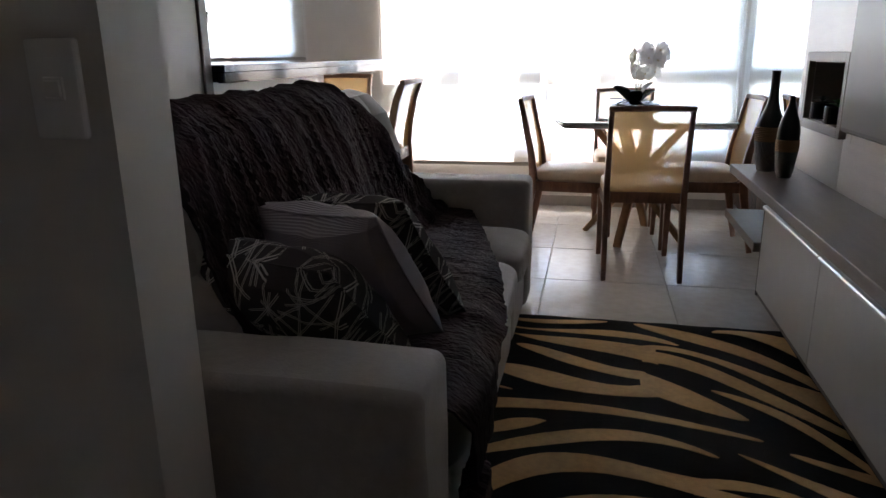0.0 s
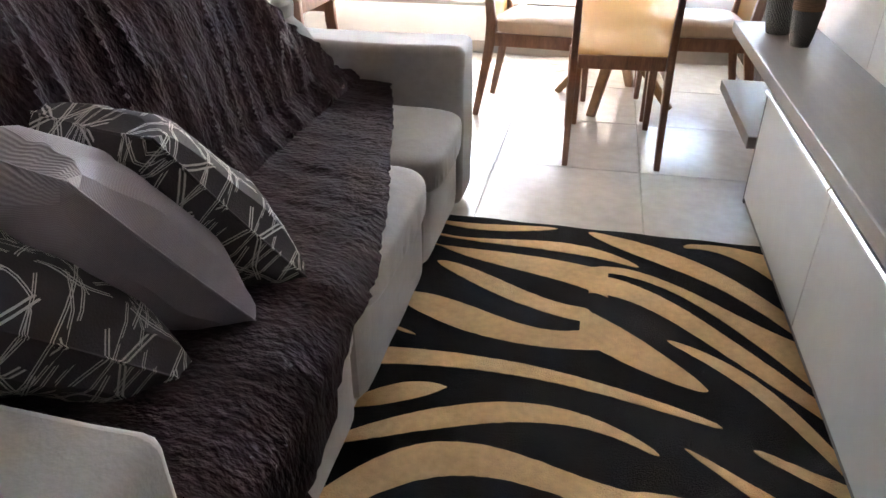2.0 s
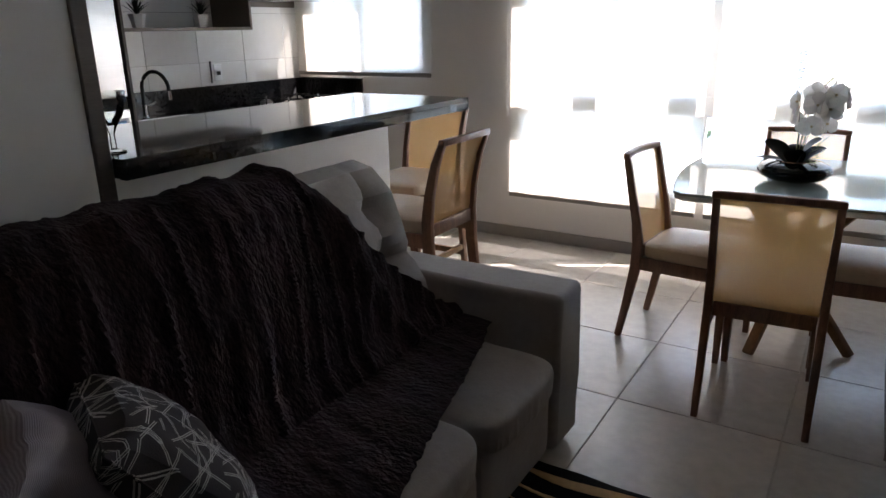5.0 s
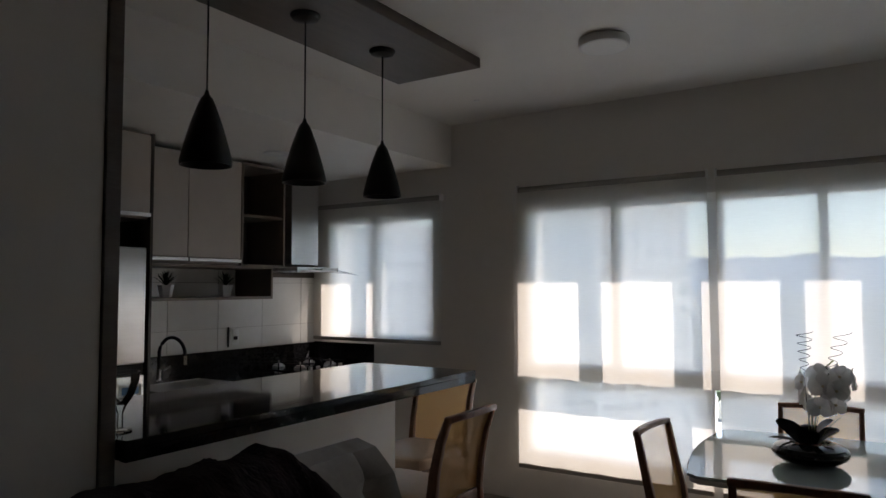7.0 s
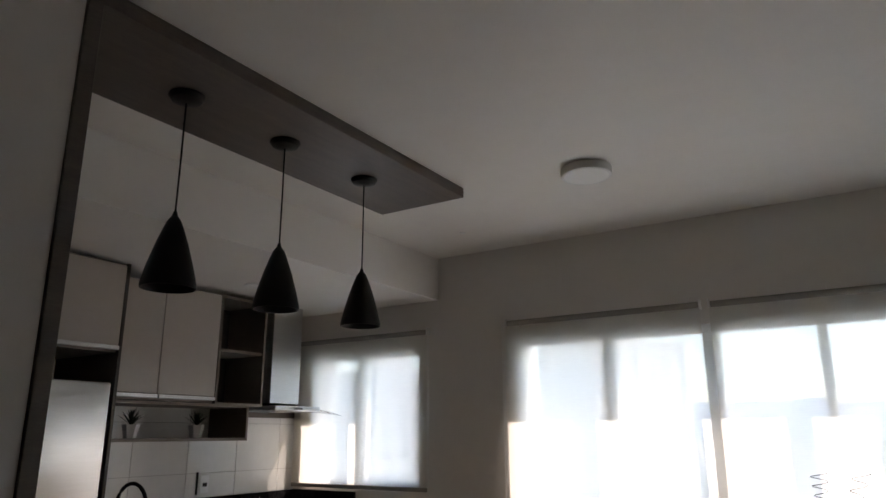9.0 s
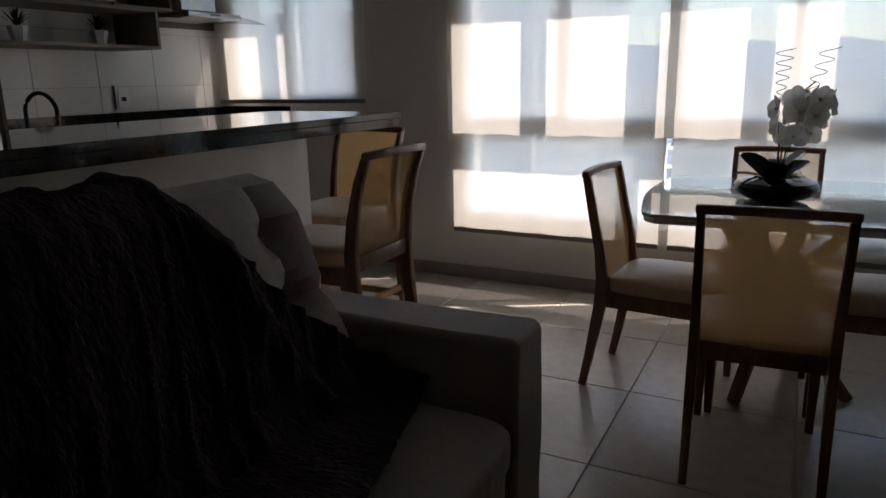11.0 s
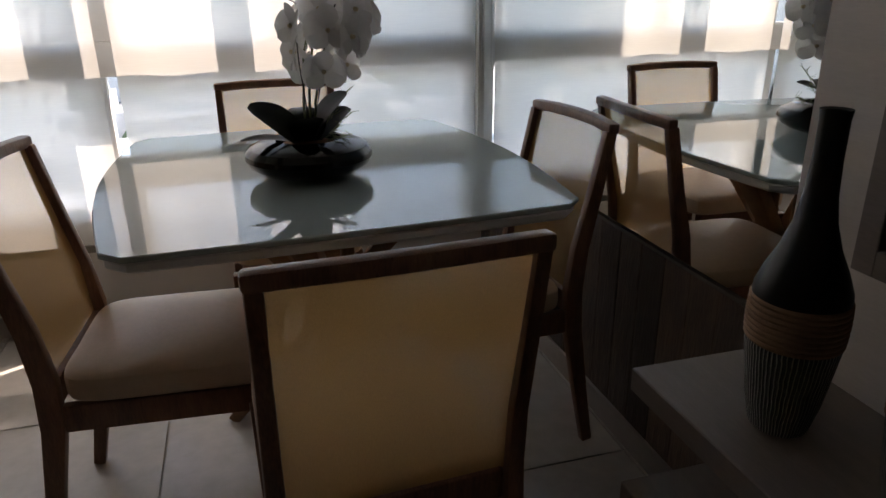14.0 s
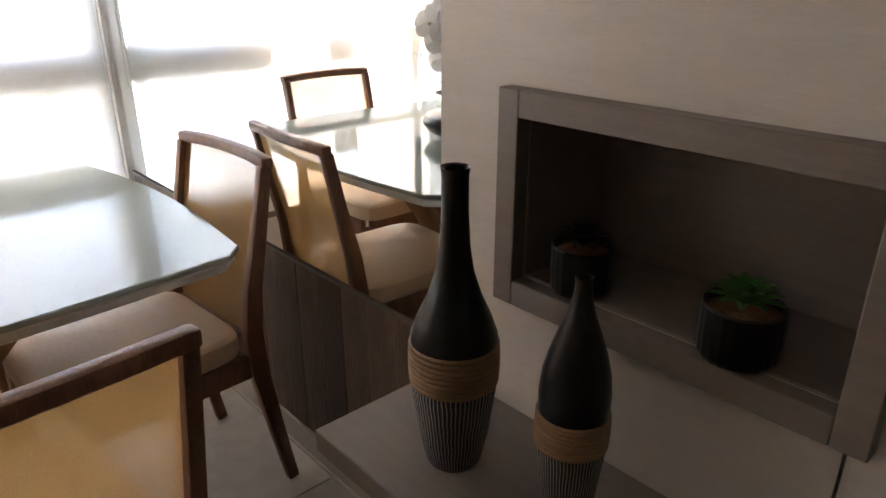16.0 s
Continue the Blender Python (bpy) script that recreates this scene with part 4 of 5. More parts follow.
def leaning(x, y, z, spin=0.0, slump=0.0):
    """A cushion standing on its lower edge, tilted back towards the near armrest."""
    u = Vector((0.925, -0.375, 0.04)).normalized()
    v = Vector((-0.09, -0.50, 0.86))
    v = (v - u * v.dot(u)).normalized()
    n = u.cross(v)
    m = Matrix((u, v, n)).transposed().to_4x4()
    return Matrix.Translation((x, y, z)) @ m @ pose(0, 0, 0, slump, 0, 0) @ pose(0, 0, 0, 0, 0, spin)


pillow("throw_pillow", 0.44, 0.43, 0.215, 1, STARS, leaning(-0.425, 0.915, 0.585, -3, 13), "dark cushion with pale crossing lines against the armrest")
pillow("throw_pillow", 0.44, 0.43, 0.215, 2, MAUVE, leaning(-0.388, 1.090, 0.618, 0, 4), "plain mauve ribbed cushion leaning between two others")
pillow("throw_pillow", 0.44, 0.43, 0.200, 3, STARS, leaning(-0.362, 1.245, 0.612, 2, 4), "dark cushion with pale crossing lines on the throw")

# ---- rug ----
rug = thing("zebra_rug", "tan and black zebra-striped rug between sofa and bench", "rug")
RX0, RX1, RY0, RY1 = -0.30, 1.06, 0.35, 2.445


def pile_height(x, y):
    return 0.0115 + 0.003 * noise.noise(Vector(((x - RX0) * 3.5, (y - RY0) * 3.4, 0)))


def rug_far(x):
    return RY1 - 0.02 * (x - RX0) / (RX1 - RX0) + 0.003 * math.sin(x * 26)


def rug_base():
    bm = bmesh.new()
    nx, ny = 40, 60
    top, low = [], []
    for i in range(nx + 1):
        x = RX0 + (RX1 - RX0) * i / nx
        ys = [RY0 + (rug_far(x) - RY0) * j / ny for j in range(ny + 1)]
        top.append([bm.verts.new((x, y, pile_height(x, y))) for y in ys])
        low.append([bm.verts.new((x, y, 0.0015)) for y in ys])
    for i in range(nx):
        for j in range(ny):
            bm.faces.new((top[i][j], top[i + 1][j], top[i + 1][j + 1], top[i][j + 1]))
            bm.faces.new((low[i][j], low[i][j + 1], low[i + 1][j + 1], low[i + 1][j]))
    for j in range(ny):
        bm.faces.new((top[0][j], top[0][j + 1], low[0][j + 1], low[0][j]))
        bm.faces.new((top[nx][j + 1], top[nx][j], low[nx][j], low[nx][j + 1]))
    for i in range(nx):
        bm.faces.new((top[i + 1][0], top[i][0], low[i][0], low[i + 1][0]))
        bm.faces.new((top[i][ny], top[i + 1][ny], low[i + 1][ny], low[i][ny]))
    return grown(bm)


part("mat", rug_base(), PILEBLACK, rug, "black cut pile")


def tan_stripe(x0, x1, far, near, tip0, tip1):
    """A tan stripe of pile between two cubic edges; a tip closes in a blunt point."""
    bm = bmesh.new()
    n = max(8, int((x1 - x0) / 0.010))
    rows = []
    for i in range(n + 1):
        x = x0 + (x1 - x0) * i / n
        a = sum(c * x ** k for k, c in enumerate(far))
        b = sum(c * x ** k for k, c in enumerate(near))
        c, h = (a + b) / 2, max(0.003, (a - b) / 2)
        for on, d in ((tip0, x - x0), (tip1, x1 - x)):
            if on and d < 0.035:
                h *= 0.15 + 0.85 * math.sqrt(max(0, 1 - (1 - d / 0.035) ** 2))
        a = min(c + h + 0.0022 * noise.noise(Vector((x * 55, c * 9, 1))), rug_far(x) - 0.004)
        b = min(c - h + 0.0022 * noise.noise(Vector((x * 55, c * 9, 6))), a - 0.001)
        row = []
        for k in range(5):
            y = b + (a - b) * k / 4
            row.append(bm.verts.new((x, y, pile_height(x, y) + (0.0022 if 0 < k < 4 else 0.0012))))
        rows.append([bm.verts.new((x, b, 0.006))] + row + [bm.verts.new((x, a, 0.006))])
    for p, q in zip(rows, rows[1:]):
        for k in range(6):
            bm.faces.new((p[k], q[k], q[k + 1], p[k + 1]))
    bm.faces.new(rows[0])
    bm.faces.new(rows[-1])
    part("tan_stripe", grown(bm), PILETAN, rug, "tan cut pile")


tan_stripe(-0.120, 0.305, (2.389, 0.037, 0.608, -1.379), (2.352, -0.088, 1.153, -0.945), False, True)
tan_stripe(-0.120, 0.576, (2.288, -0.012, 0.898, -1.901), (2.272, -0.105, 0.364, -0.7), False, True)
tan_stripe(-0.120, 0.482, (2.214, -0.028, 0.077, -0.551), (2.176, -0.462, 0.997, -1.595), False, False)
tan_stripe(0.418, 1.000, (1.162, 4.778, -6.843, 2.783), (1.479, 2.922, -3.602, 0.865), False, False)
tan_stripe(0.426, 1.000, (1.455, 3.336, -4.88, 1.723), (1.242, 3.962, -6.014, 2.384), False, False)
tan_stripe(-0.056, 0.440, (2.11, -0.261, -1.717, 3.282), (2.058, -0.713, 0.421, 0.528), True, True)
tan_stripe(-0.120, 0.465, (1.912, -0.221, -1.444, 3.645), (1.8, -0.465, 0.884, -0.209), False, False)
tan_stripe(0.408, 0.726, (2.015, 0.202, -0.956, 0), (2.239, -1.42, 0.802, 0), False, True)
tan_stripe(0.413, 1.000, (2.557, -0.669, 1.268, -1.153), (3.187, -3.374, 4.54, -2.459), True, False)
tan_stripe(0.725, 1.000, (1.338, 2.587, -1.573, 0), (0.138, 5.788, -3.757, 0), True, False)
tan_stripe(0.641, 1.000, (2.557, -3.351, 5.681, -3.438), (2.328, -1.735, 2.702, -1.918), True, False)
tan_stripe(0.802, 1.000, (1.804, -0.414, 0, 0), (1.923, -0.588, 0, 0), True, False)
tan_stripe(0.655, 1.000, (1.398, 1.129, -2.26, 0.969), (0.803, 3.947, -6.446, 2.869), True, False)
tan_stripe(-0.120, 0.743, (1.655, 0.081, -0.341, 0.005), (1.591, 0.152, -0.446, 0.13), False, True)
tan_stripe(-0.120, 0.101, (1.52, 0.409, -3.072, 0), (1.448, 0.556, 1.495, 0), False, True)
tan_stripe(-0.120, 0.599, (1.393, 0.656, -0.769, -0.459), (1.333, 0.463, -0.013, -0.993), False, True)
tan_stripe(-0.120, 0.546, (1.268, 0.967, -3.218, 2.776), (1.146, 1.047, -2.735, 1.859), False, False)
tan_stripe(0.510, 0.815, (0.734, 1.851, -1.523, 0), (0.843, 1.302, -1.038, 0), False, True)
tan_stripe(0.506, 0.780, (1.671, -1.644, 2.335, -1.343), (1.523, -1.358, 2.162, -1.357), False, False)
tan_stripe(0.100, 0.776, (1.001, 1.159, -2.444, 1.568), (0.857, 1.194, -1.88, 1.001), True, False)
tan_stripe(-0.120, -0.028, (1.708, -0.368, 0, 0), (1.702, -0.286, 0, 0), False, True)
for k in range(1, 4):
    tan_stripe(-0.12, 0.98, (0.985 - 0.155 * k, 1.159, -2.444, 1.4), (0.875 - 0.155 * k, 1.194, -1.88, 0.95), False, False)

# ---- switch ----
sw = thing("light_switch", "white single-gang light switch plate on the stub wall", "switch")
part("plate", box(-0.514, -0.438, 0.326, 0.339, 1.032, 1.160, 0.006, 3), SWITCHWHITE, sw)
part("insert", box(-0.490, -0.459, 0.323, 0.327, 1.082, 1.112, 0.002), SWITCHWHITE, sw)
part("rocker", box(-0.487, -0.462, 0.320, 0.3235, 1.086, 1.108, 0.002), SWITCHWHITE, sw)

# ---- breakfast bar, brown portal, pendants ----
barobj = thing("breakfast_bar", "polished black granite breakfast bar top", "counter")
part("top_slab", box(-1.67, -0.970, 1.652, 3.505, 1.084, 1.108, 0.002), GRANITE, barobj)
part("front_apron", box(-0.998, -0.971, 1.652, 3.504, 1.050, 1.0835, 0.001), GRANITE, barobj)
part("end_apron", box(-1.67, -0.999, 3.478, 3.504, 1.050, 1.0835, 0.001), GRANITE, barobj)
part("bed", box(-1.66, -1.0, 1.652, 3.476, 1.053, 1.0835), GRANITE, barobj)

portal = thing("wood_portal", "dark brown board running up the wall and along the ceiling", "wall panel")
part("upright_board", box(-1.545, -1.012, 1.603, 1.648, 0.002, 2.663, 0.002), BOARD, portal)
part("ceiling_board", box(-1.545, -1.012, 1.603, 3.645, 2.664, ZC - 0.001, 0.002), BOARD, portal)


def pendant(y):
    p = thing("pendant_lamp", "matte black cone pendant lamp hanging over the bar", "pendant lamp", pose(-1.280, y, 0), "bar pendants")
    part("ceiling_rose", lathe([(0, 2.663), (0.064, 2.663), (0.064, 2.657), (0.054, 2.644), (0.030, 2.636), (0.006, 2.633), (0, 2.633)], 32), BLACKMAT, p)
    part("cord", tube([(0, 0, 2.636), (0.001, 0, 2.4), (0, 0, 2.195)], 0.0035, 8), BLACKMAT, p)
    part("shade", lathe([(0.006, 2.222), (0.010, 2.205), (0.022, 2.190), (0.032, 2.165), (0.055, 2.100), (0.078, 2.020), (0.091, 1.965), (0.090, 1.950), (0.086, 1.950), (0.074, 2.020), (0.050, 2.100), (0.024, 2.170), (0, 2.180)], 40), BLACKMAT, p)
    part("bulb", lathe([(0, 1.995), (0.018, 2.000), (0.028, 2.020), (0.026, 2.045), (0.014, 2.08), (0.013, 2.12)], 16), OPAL, p, "frosted bulb, unlit")
    return p


for y in (2.135, 2.628, 3.155):
    pendant(y)

lamp = thing("ceiling_light", "round flush white ceiling light, unlit", "ceiling light", pose(-0.372, 3.735, 0))
part("rim", lathe([(0, ZC - 0.001), (0.118, ZC - 0.001), (0.122, ZC - 0.006), (0.122, ZC - 0.040), (0.117, ZC - 0.044), (0.108, ZC - 0.044)], 48), PLASTIC, lamp)
part("diffuser", lathe([(0.108, ZC - 0.0435), (0.06, ZC - 0.0455), (0, ZC - 0.046)], 48), OPAL, lamp, "opal diffuser")
spot = thing("downlight", "small round recessed downlight in the kitchen soffit", "ceiling light", pose(-2.62, 3.75, 0))
part("ring", lathe([(0.045, ZS - 0.001), (0.085, ZS - 0.001), (0.088, ZS - 0.006), (0.080, ZS - 0.010), (0.050, ZS - 0.007)], 32), PLASTIC, spot)
part("lens", lathe([(0.05, ZS - 0.004), (0, ZS - 0.005)], 24), OPAL, spot)
det = thing("smoke_detector", "tiny round white detector on the ceiling", "detector", pose(-1.44, 4.35, 0))
part("disc", lathe([(0, ZC - 0.001), (0.02, ZC - 0.001), (0.018, ZC - 0.006), (0, ZC - 0.007)], 20), PLASTIC, det)

# ---- kitchen ----
KX, KW = -2.92, -3.298


def open_box(x0, x1, y0, y1, z0, z1, t=0.018):
    return [(x0, x1, y0, y1, z1 - t, z1), (x0, x1, y0, y1, z0, z0 + t), (x0, x1, y0, y0 + t, z0 + t, z1 - t), (x0, x1, y1 - t, y1, z0 + t, z1 - t), (x0, x0 + 0.008, y0 + t, y1 - t, z0 + t, z1 - t)]


def bar_handle(x, y0, y1, z, parent):
    part("handle", box(x, x + 0.014, y0, y1, z, z + 0.022, 0.002), ALU, parent, "slim aluminium edge handle")


fc = thing("fridge_cabinet", "beige upper cabinet above the refrigerator", "kitchen cabinet")
part("body", box(KW, -2.722, 2.10, 2.885, 1.90, 2.385, 0.002), TAUPE, fc)
d = part("door", box(-2.720, -2.702, 2.102, 2.883, 1.935, 2.372, 0.002), DOORLAC, fc, "beige lacquer flap door")
bar_handle(-2.702, 2.104, 2.881, 1.912, d)
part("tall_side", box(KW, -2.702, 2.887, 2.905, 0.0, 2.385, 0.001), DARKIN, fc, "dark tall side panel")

uc = thing("wall_cabinet", "beige double-door wall cabinet over the worktop", "kitchen cabinet")
part("body", box(KW, KX - 0.020, 2.907, 3.722, 1.672, 2.375, 0.002), TAUPE, uc)
for y0, y1 in ((2.910, 3.297), (3.301, 3.718)):
    d = part("door", box(KX - 0.018, KX, y0, y1, 1.712, 2.368, 0.002), DOORLAC, uc, "beige lacquer door")
    bar_handle(KX, y0 + 0.003, y1 - 0.003, 1.686, d)
oc = thing("open_cabinet", "taupe open shelf cabinet beside the cooker hood", "kitchen cabinet")
for b in open_box(KW, KX, 3.724, 4.125, 1.660, 2.375):
    part("board", box(*b, 0.001, 1), TAUPE, oc)
part("shelf", box(KW + 0.01, KX - 0.01, 3.743, 4.106, 2.005, 2.023, 0.001), TAUPE, oc)
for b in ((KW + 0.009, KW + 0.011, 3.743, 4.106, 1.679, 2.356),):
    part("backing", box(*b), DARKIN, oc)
ns = thing("niche_shelf", "long taupe open shelf box under the wall cabinet", "shelf")
for b in open_box(KW, KX + 0.002, 2.907, 4.010, 1.440, 1.668):
    part("board", box(*b, 0.001, 1), TAUPE, ns)


def small_plant(y):
    p = thing("potted_succulent", "spiky dark succulent in white faceted pot on shelf", "potted plant", pose(-3.03, y, 1.4585), "shelf succulents")
    part("pot", lathe([(0, 0), (0.032, 0), (0.050, 0.078), (0.044, 0.078), (0.042, 0.07), (0, 0.068)], 6), PLASTIC, p, "white tapered faceted pot")
    rnd = random.Random(int(y * 100))
    for i in range(22):
        az, tl = i * 137.5, 35 + 52 * (i / 22)
        part("leaf", moved(leaf_shape(0.085 + 0.02 * rnd.random(), 0.014, 0.008, 0.4, 4), pose(0, 0, 0.07, 0, 0, az) @ pose(0, 0.004, 0, tl, 0, 0)), LEAFDARK, p)


small_plant(3.225)
small_plant(3.685)

fr = thing("refrigerator", "light stainless refrigerator with upper and lower doors", "refrigerator")
part("body", box(KW, -2.760, 2.20, 2.872, 0.02, 1.745, 0.006), BLACKMAT, fr)
up = part("upper_door", box(-2.757, -2.700, 2.203, 2.869, 1.105, 1.742, 0.010, 3), STEEL, fr)
lo = part("lower_door", box(-2.757, -2.700, 2.203, 2.869, 0.06, 1.045, 0.010, 3), STEEL, fr)
part("grip_band", box(-2.760, -2.715, 2.205, 2.867, 1.048, 1.102, 0.002), BLACKMAT, fr, "recessed black grip band")
part("energy_label", box(-2.6995, -2.6985, 2.72, 2.85, 0.80, 1.00), LABELWHITE, lo, "white printed energy label")
part("label_bar", box(-2.6983, -2.6978, 2.735, 2.835, 0.945, 0.985), LABELBLUE, lo, "blue printed bars")

wt = thing("kitchen_worktop", "polished black granite kitchen worktop with upstand", "counter")
part("slab", box(KW, -2.66, 2.908, YW - 0.003, 0.885, 0.920, 0.002), GRANITE, wt)
part("upstand", box(KW, KW + 0.02, 2.908, YW - 0.003, 0.9205, 1.070, 0.001), GRANITE, wt)
part("end_upstand", box(KW + 0.021, -2.66, YW - 0.023, YW - 0.003, 0.9205, 1.075, 0.001), GRANITE, wt)
bc = thing("base_cabinet", "beige kitchen base cabinet under the worktop", "kitchen cabinet")
part("body", box(KW, -2.72, 2.91, YW - 0.004, 0.10, 0.884, 0.002), TAUPE, bc)
for i in range(4):
    y0 = 2.914 + i * 0.48
    d = part("door", box(-2.718, -2.70, y0, y0 + 0.474, 0.105, 0.84, 0.002), DOORLAC, bc)
    bar_handle(-2.70, y0 + 0.004, y0 + 0.470, 0.845, d)
part("plinth", box(KW, -2.78, 2.91, YW - 0.004, 0.0, 0.099), BLACKMAT, bc)

tap = thing("kitchen_tap", "black and chrome arched kitchen tap behind the sink", "tap", pose(-3.16, 3.28, 0.9205))
part("foot", lathe([(0, 0), (0.026, 0), (0.026, 0.008), (0.018, 0.014), (0.016, 0.085), (0, 0.09)], 20), CHROME, tap, "chrome base")
arc = [(0, 0, 0.08), (0, 0, 0.20)] + [(0.085 - 0.085 * math.cos(a), 0.02 * a, 0.20 + 0.085 * math.sin(a)) for a in [math.pi * k / 12 for k in range(1, 13)]] + [(0.17, 0.063, 0.16)]
part("spout", tube(arc, 0.011, 12), BLACKMAT, tap, "matte black arched hose")
part("nozzle", tube([(0.17, 0.063, 0.17), (0.17, 0.063, 0.115)], 0.014, 12), CHROME, tap)
part("lever", tube([(0.01, 0.012, 0.07), (0.045, 0.055, 0.10)], 0.006, 8), CHROME, tap)
sink = thing("sink", "stainless undermount sink bowl rim in granite", "sink")
part("rim", joined(box(-3.10, -2.76, 3.02, 3.035, 0.9205, 0.9235), box(-3.10, -2.76, 3.525, 3.54, 0.9205, 0.9235), box(-3.10, -3.085, 3.035, 3.525, 0.9205, 0.9235), box(-2.775, -2.76, 3.035, 3.525, 0.9205, 0.9235)), STEEL, sink)
part("bowl", box(-3.084, -2.776, 3.036, 3.524, 0.9205, 0.9215), STEEL, sink)

hob = thing("gas_hob", "black glass gas hob with cast burners", "hob", pose(-2.97, 4.40, 0.9205))
part("plate", box(-0.24, 0.24, -0.29, 0.29, 0, 0.008, 0.003), BLACKGLOSS, hob)
for x in (-0.12, 0.10):
    for y in (-0.16, 0.16):
        part("burner", lathe([(0, 0.009), (0.045, 0.009), (0.045, 0.02), (0.032, 0.024), (0.03, 0.032), (0, 0.034)], 20, x, y), STEEL, hob)
        for k in range(2):
            part("pan_support", moved(bar([(-0.10, 0, 0.0), (-0.10, 0, 0.035), (0.10, 0, 0.035), (0.10, 0, 0.0)], (0.010, 0.010), (0, 1, 0), 0.0), pose(x, y, 0.008, 0, 0, 45 + 90 * k)), BLACKMAT, hob)
for k in range(5):
    part("knob", lathe([(0, 0.008), (0.016, 0.008), (0.015, 0.026), (0, 0.028)], 14, 0.20, -0.16 + 0.08 * k), STEEL, hob)

hood = thing("cooker_hood", "stainless chimney cooker hood with curved glass canopy", "cooker hood")
part("chimney", box(KW, -3.00, 4.270, 4.560, 1.690, ZS - 0.002, 0.003), STEEL, hood)
part("back_plate", box(KW, KW + 0.012, 4.13, 4.83, 1.60, 2.36), BOARD, hood, "brown side board")
cp = bmesh.new()
rows = []
for j in range(15):
    s = j / 14 * 2 - 1
    rows.append([cp.verts.new((KW + 0.02 + 0.50 * i / 10, 4.415 + 0.385 * s, 1.690 - 0.045 * s * s - 0.035 * (i / 10) ** 2)) for i in range(11)])
for a, b in zip(rows, rows[1:]):
    for i in range(10):
        cp.faces.new((a[i], a[i + 1], b[i + 1], b[i]))
bmesh.ops.solidify(cp, geom=cp.faces[:], thickness=0.006)
part("glass_canopy", grown(cp), GLASS, hood, "curved clear glass canopy")
part("motor_box", box(KW, -2.86, 4.19, 4.64, 1.640, 1.672, 0.004), STEEL, hood)
for k in range(5):
    part("button", box(-2.860, -2.857, 4.37 + k * 0.018, 4.380 + k * 0.018, 1.650, 1.662), BLACKMAT, hood)

so = thing("wall_socket", "white wall socket on the tiled backsplash", "socket")
part("plate", box(-3.288, -3.281, 3.955, 4.028, 1.10, 1.215, 0.003), PLASTIC, so)
part("insert", box(-3.281, -3.278, 3.975, 4.010, 1.14, 1.165, 0.001), BLACKMAT, so)
st = thing("utensil_rail", "thin dark upright strip on the backsplash", "rail")
part("strip", box(-3.288, -3.280, 3.925, 3.935, 1.09, 1.235), BLACKMAT, st)

vz = thing("glass_goblet", "cut clear glass goblet vase on the bar", "vase", pose(-1.100, 1.715, 1.1085) @ Matrix.Scale(0.82, 4))
gp = lathe([(0, 0), (0.040, 0), (0.040, 0.004), (0.010, 0.012), (0.008, 0.06), (0.018, 0.085), (0.044, 0.125), (0.058, 0.175), (0.062, 0.205), (0.058, 0.205), (0.053, 0.172), (0.040, 0.128), (0.012, 0.092), (0, 0.09)], 18)
for v in gp.verts:
    if v.co.z > 0.09:
        q = 1 + 0.05 * math.cos(math.atan2(v.co.y, v.co.x) * 9 + v.co.z * 60)
        v.co.x, v.co.y = v.co.x * q, v.co.y * q
part("bowl", gp, GLASS, vz)

# ---- outside ----
tagged(new("ground", mesh_of("ground", box(-3000, 3000, 5.5, 6000, -26.2, -26.0), GROUND)), "hazy city ground far below the window", "ground", kind="structure")
hb = bmesh.new()
prev = None
rnd = random.Random(3)
for i in range(121):
    x = -3000 + 50 * i
    h = 120 + 70 * noise.noise(Vector((x * 0.0011, 2.0, 0))) + 28 * noise.noise(Vector((x * 0.006, 5.0, 0)))
    cur = (hb.verts.new((x, 2900, -26)), hb.verts.new((x, 3100, h)), hb.verts.new((x, 3600, h * 0.6)))
    if prev:
        for k in range(2):
            hb.faces.new((prev[k], cur[k], cur[k + 1], prev[k + 1]))
    prev = cur
tagged(new("backdrop_hills", mesh_of("backdrop_hills", grown(hb), HILL)), "mountain ridge on the horizon, blue haze put into its colour", "backdrop", kind="structure")


def tower(x, y, turn, w, d, z1, cols_f, cols_s, label, mat):
    t = thing("apartment_tower", label, "building", pose(x, y, -26, 0, 0, turn))
    h = z1 + 26
    part("wall", box(-w / 2, w / 2, -d / 2, d / 2, 0, h), mat, t)
    part("roof", joined(box(-w / 2 - 0.2, w / 2 + 0.2, -d / 2 - 0.2, d / 2 + 0.2, h, h + 0.8), box(-w / 4, w / 8, -d / 4, d / 4, h + 0.8, h + 3.2)), mat, t)
    pane = mesh_of("far_window", box(-0.5, 0.5, -0.06, 0.06, -0.5, 0.5), FARGLASS, False)
    z = h - 2.0
    while z > max(2, h - 45):
        for k in range(cols_f):
            piece("window", pane, t, (-w / 2 + w * (k + 0.5) / cols_f, -d / 2, z))
        for k in range(cols_s):
            o = piece("window", pane, t, (w / 2, -d / 2 + d * (k + 0.5) / cols_s, z))
            o.rotation_euler = (0, 0, radians(90))
        z -= 2.9
    return t


tower(-37.4, 112, -35, 16, 18, 14.6, 3, 6, "white apartment tower with rows of small windows", TOWERWHITE)
tower(-62, 84, -20, 13, 12, 9.5, 4, 4, "pale grey apartment block behind the kitchen window", TOWERGREY)

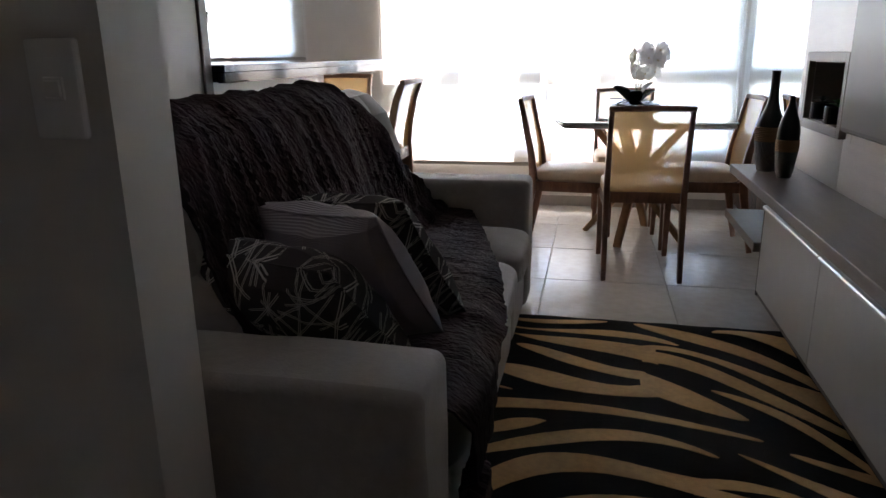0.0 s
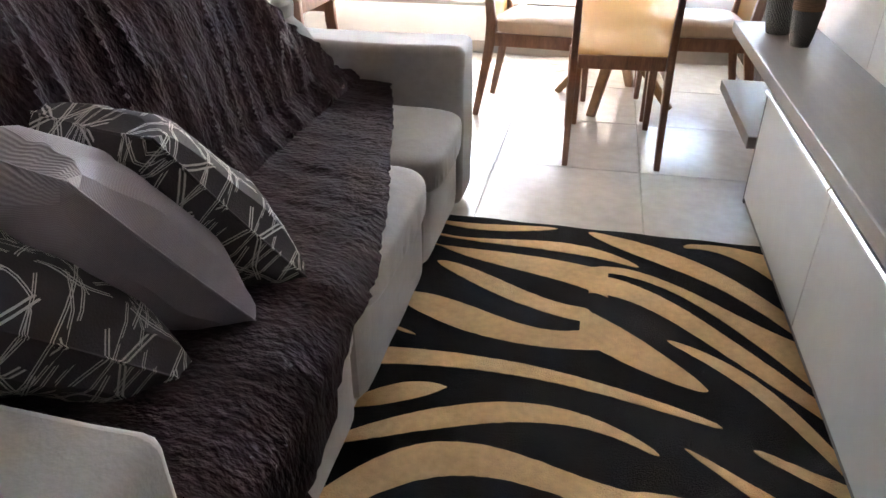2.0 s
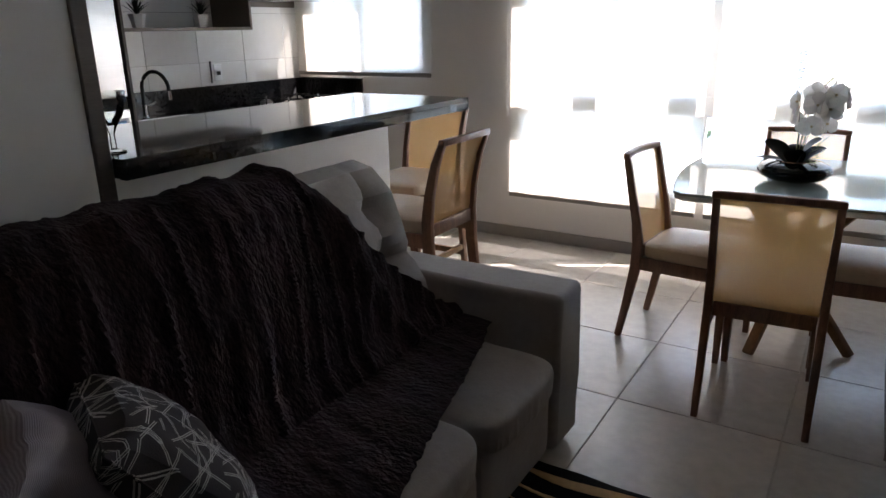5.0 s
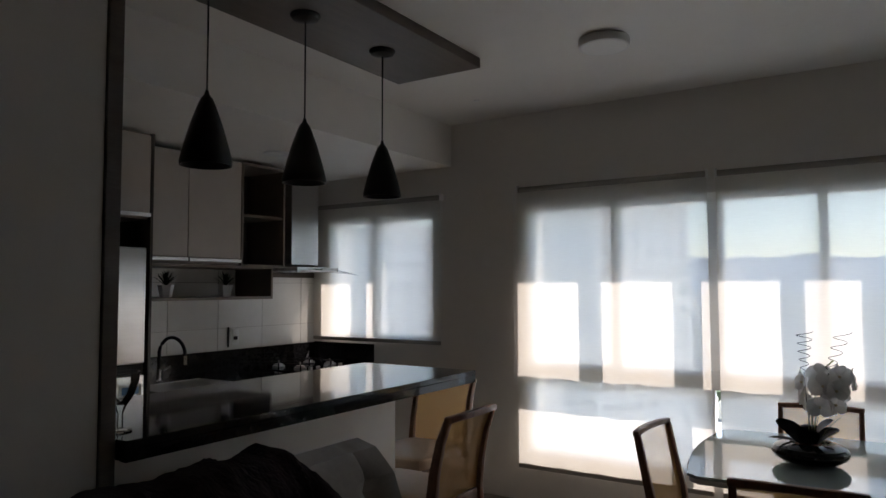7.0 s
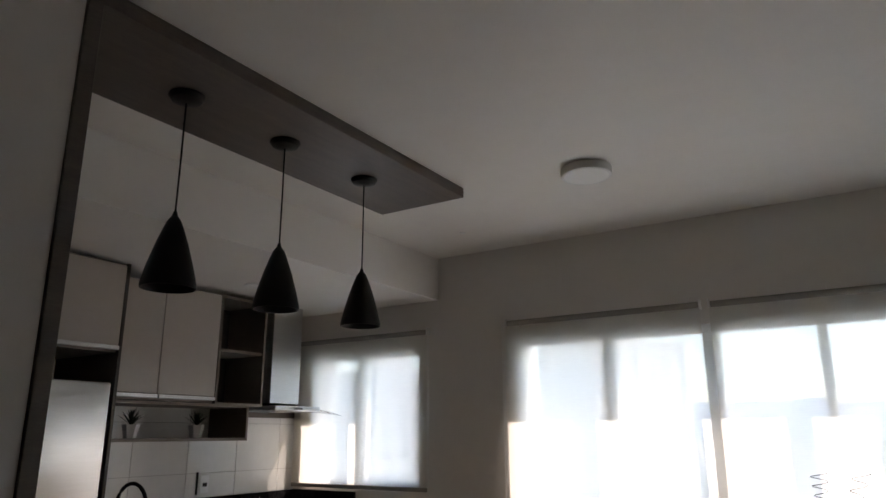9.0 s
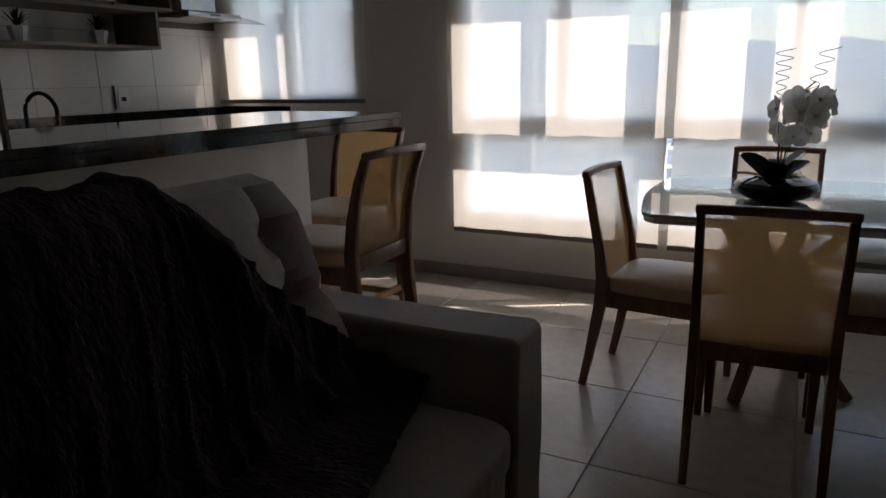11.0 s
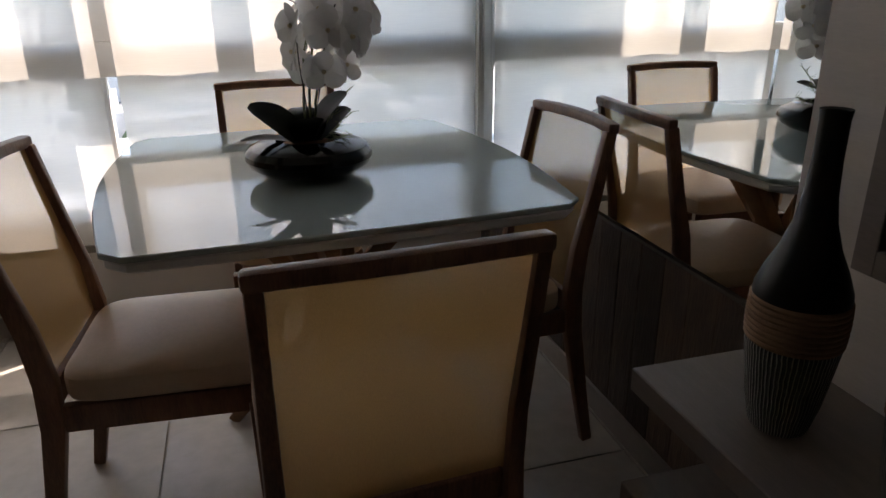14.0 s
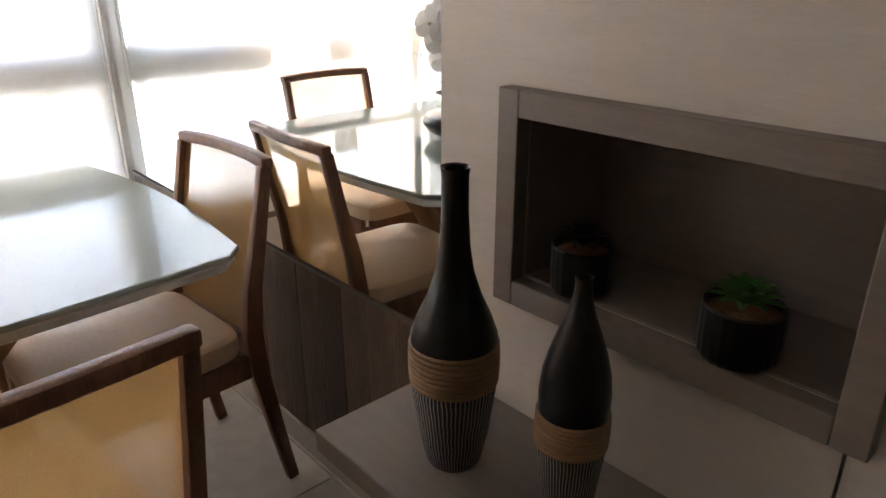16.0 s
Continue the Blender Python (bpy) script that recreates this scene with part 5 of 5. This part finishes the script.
verts, faces = [], []
rnd = random.Random(11)
for i in range(1500):
    y = 60 + 1500 * rnd.random() ** 1.8
    x = rnd.uniform(-1.0, 0.75) * (y + 30)
    w, d, h = rnd.uniform(4, 12) * (1 + y / 900), rnd.uniform(4, 10) * (1 + y / 900), rnd.uniform(3, 8) + (rnd.random() < 0.06) * rnd.uniform(4, 14)
    k = len(verts)
    verts += [(x + a * w / 2, y + b * d / 2, -26 + c * h) for c in (0, 1) for a, b in ((-1, -1), (1, -1), (1, 1), (-1, 1))]
    faces += [(k + a, k + b, k + c, k + e) for a, b, c, e in ((4, 5, 6, 7), (0, 1, 5, 4), (1, 2, 6, 5), (2, 3, 7, 6), (3, 0, 4, 7))]
me = bpy.data.meshes.new("low_houses")
me.from_pydata(verts, [], faces)
me.materials.append(CITY)
tagged(new("low_houses", me), "spread of low pale city houses below", "houses", kind="stuff")
verts, faces = [], []
for i in range(900):
    y = 55 + 900 * rnd.random() ** 1.6
    x = rnd.uniform(-1.0, 0.75) * (y + 30)
    r = rnd.uniform(2, 5)
    k = len(verts)
    verts += [(x, y, -26 + r * 1.7)] + [(x + r * rnd.uniform(0.6, 1.1) * math.cos(a), y + r * rnd.uniform(0.6, 1.1) * math.sin(a), -26 + r * rnd.uniform(0.6, 1.1)) for a in (0, 1.26, 2.5, 3.77, 5.03)] + [(x, y, -26)]
    faces += [(k, k + 1 + j, k + 1 + (j + 1) % 5) for j in range(5)] + [(k + 6, k + 1 + (j + 1) % 5, k + 1 + j) for j in range(5)]
me = bpy.data.meshes.new("far_trees")
me.from_pydata(verts, [], faces)
me.materials.append(TREES)
tagged(new("far_trees", me), "scattered dark green tree crowns among houses", "trees", kind="stuff")


def low_block(x, y, w, d, z1, mat, label):
    b = thing("low_building", label, "building", pose(x, y, -26))
    h = z1 + 26
    part("wall", box(-w / 2, w / 2, -d / 2, d / 2, 0, h), mat, b)
    part("parapet", joined(box(-w / 2, w / 2, -d / 2, -d / 2 + 0.3, h, h + 0.6), box(-w / 2, w / 2, d / 2 - 0.3, d / 2, h, h + 0.6), box(-w / 2, -w / 2 + 0.3, -d / 2 + 0.3, d / 2 - 0.3, h, h + 0.6), box(w / 2 - 0.3, w / 2, -d / 2 + 0.3, d / 2 - 0.3, h, h + 0.6)), mat, b)
    part("roof_house", box(-w / 5, w / 8, -d / 6, d / 6, h, h + 2.4), mat, b)


low_block(-6, 46, 26, 18, -13.5, TOWERWHITE, "white flat-roofed building below the window")
low_block(17, 60, 16, 18, -15, TOWERGREY, "grey flat-roofed building below the window")
low_block(-31, 62, 20, 16, -14, TOWERGREY, "grey flat-roofed building beside the tower")

# ---- tiles, last ----
tile_mesh = mesh_of("tile", box(0.0024, 0.5976, 0.0024, 0.5976, -0.010, 0.0, 0.0012, 1), TILE, False)
for i in range(-6, 3):
    for j in range(-4, 9):
        x, y = 0.6 * i, 0.6 * j
        if x > 1.2 or (x < -1.3 and y < 1.1):
            continue
        piece("tile", tile_mesh, floor, (x, y, 0))
bk = thing("backsplash", "white glazed rectangular wall tiles behind the worktop", "wall tiles", kind="structure")
part("tile_bed", box(KW - 0.001, KW + 0.003, 2.91, YW - 0.003, 1.072, 1.70), GROUT, bk)
for j, z in enumerate((1.0725, 1.2285, 1.5565)):
    z1 = (1.2265, 1.5545, 1.700)[j]
    tm = mesh_of("wall_tile", box(0, 0.006, 0.001, 0.4125, 0, z1 - z, 0.001, 1), BACKTILE, False)
    for k in range(-1, 4):
        y0 = 3.426 + 0.4145 * k
        if y0 + 0.4145 < YW + 0.25:
            if y0 + 0.42 > YW:
                tm2 = mesh_of("wall_tile", box(0, 0.006, 0.001, YW - 0.006 - y0, 0, z1 - z, 0.001, 1), BACKTILE, False)
                piece("wall_tile", tm2, bk, (KW + 0.003, y0, z))
            else:
                piece("wall_tile", tm, bk, (KW + 0.003, y0, z))
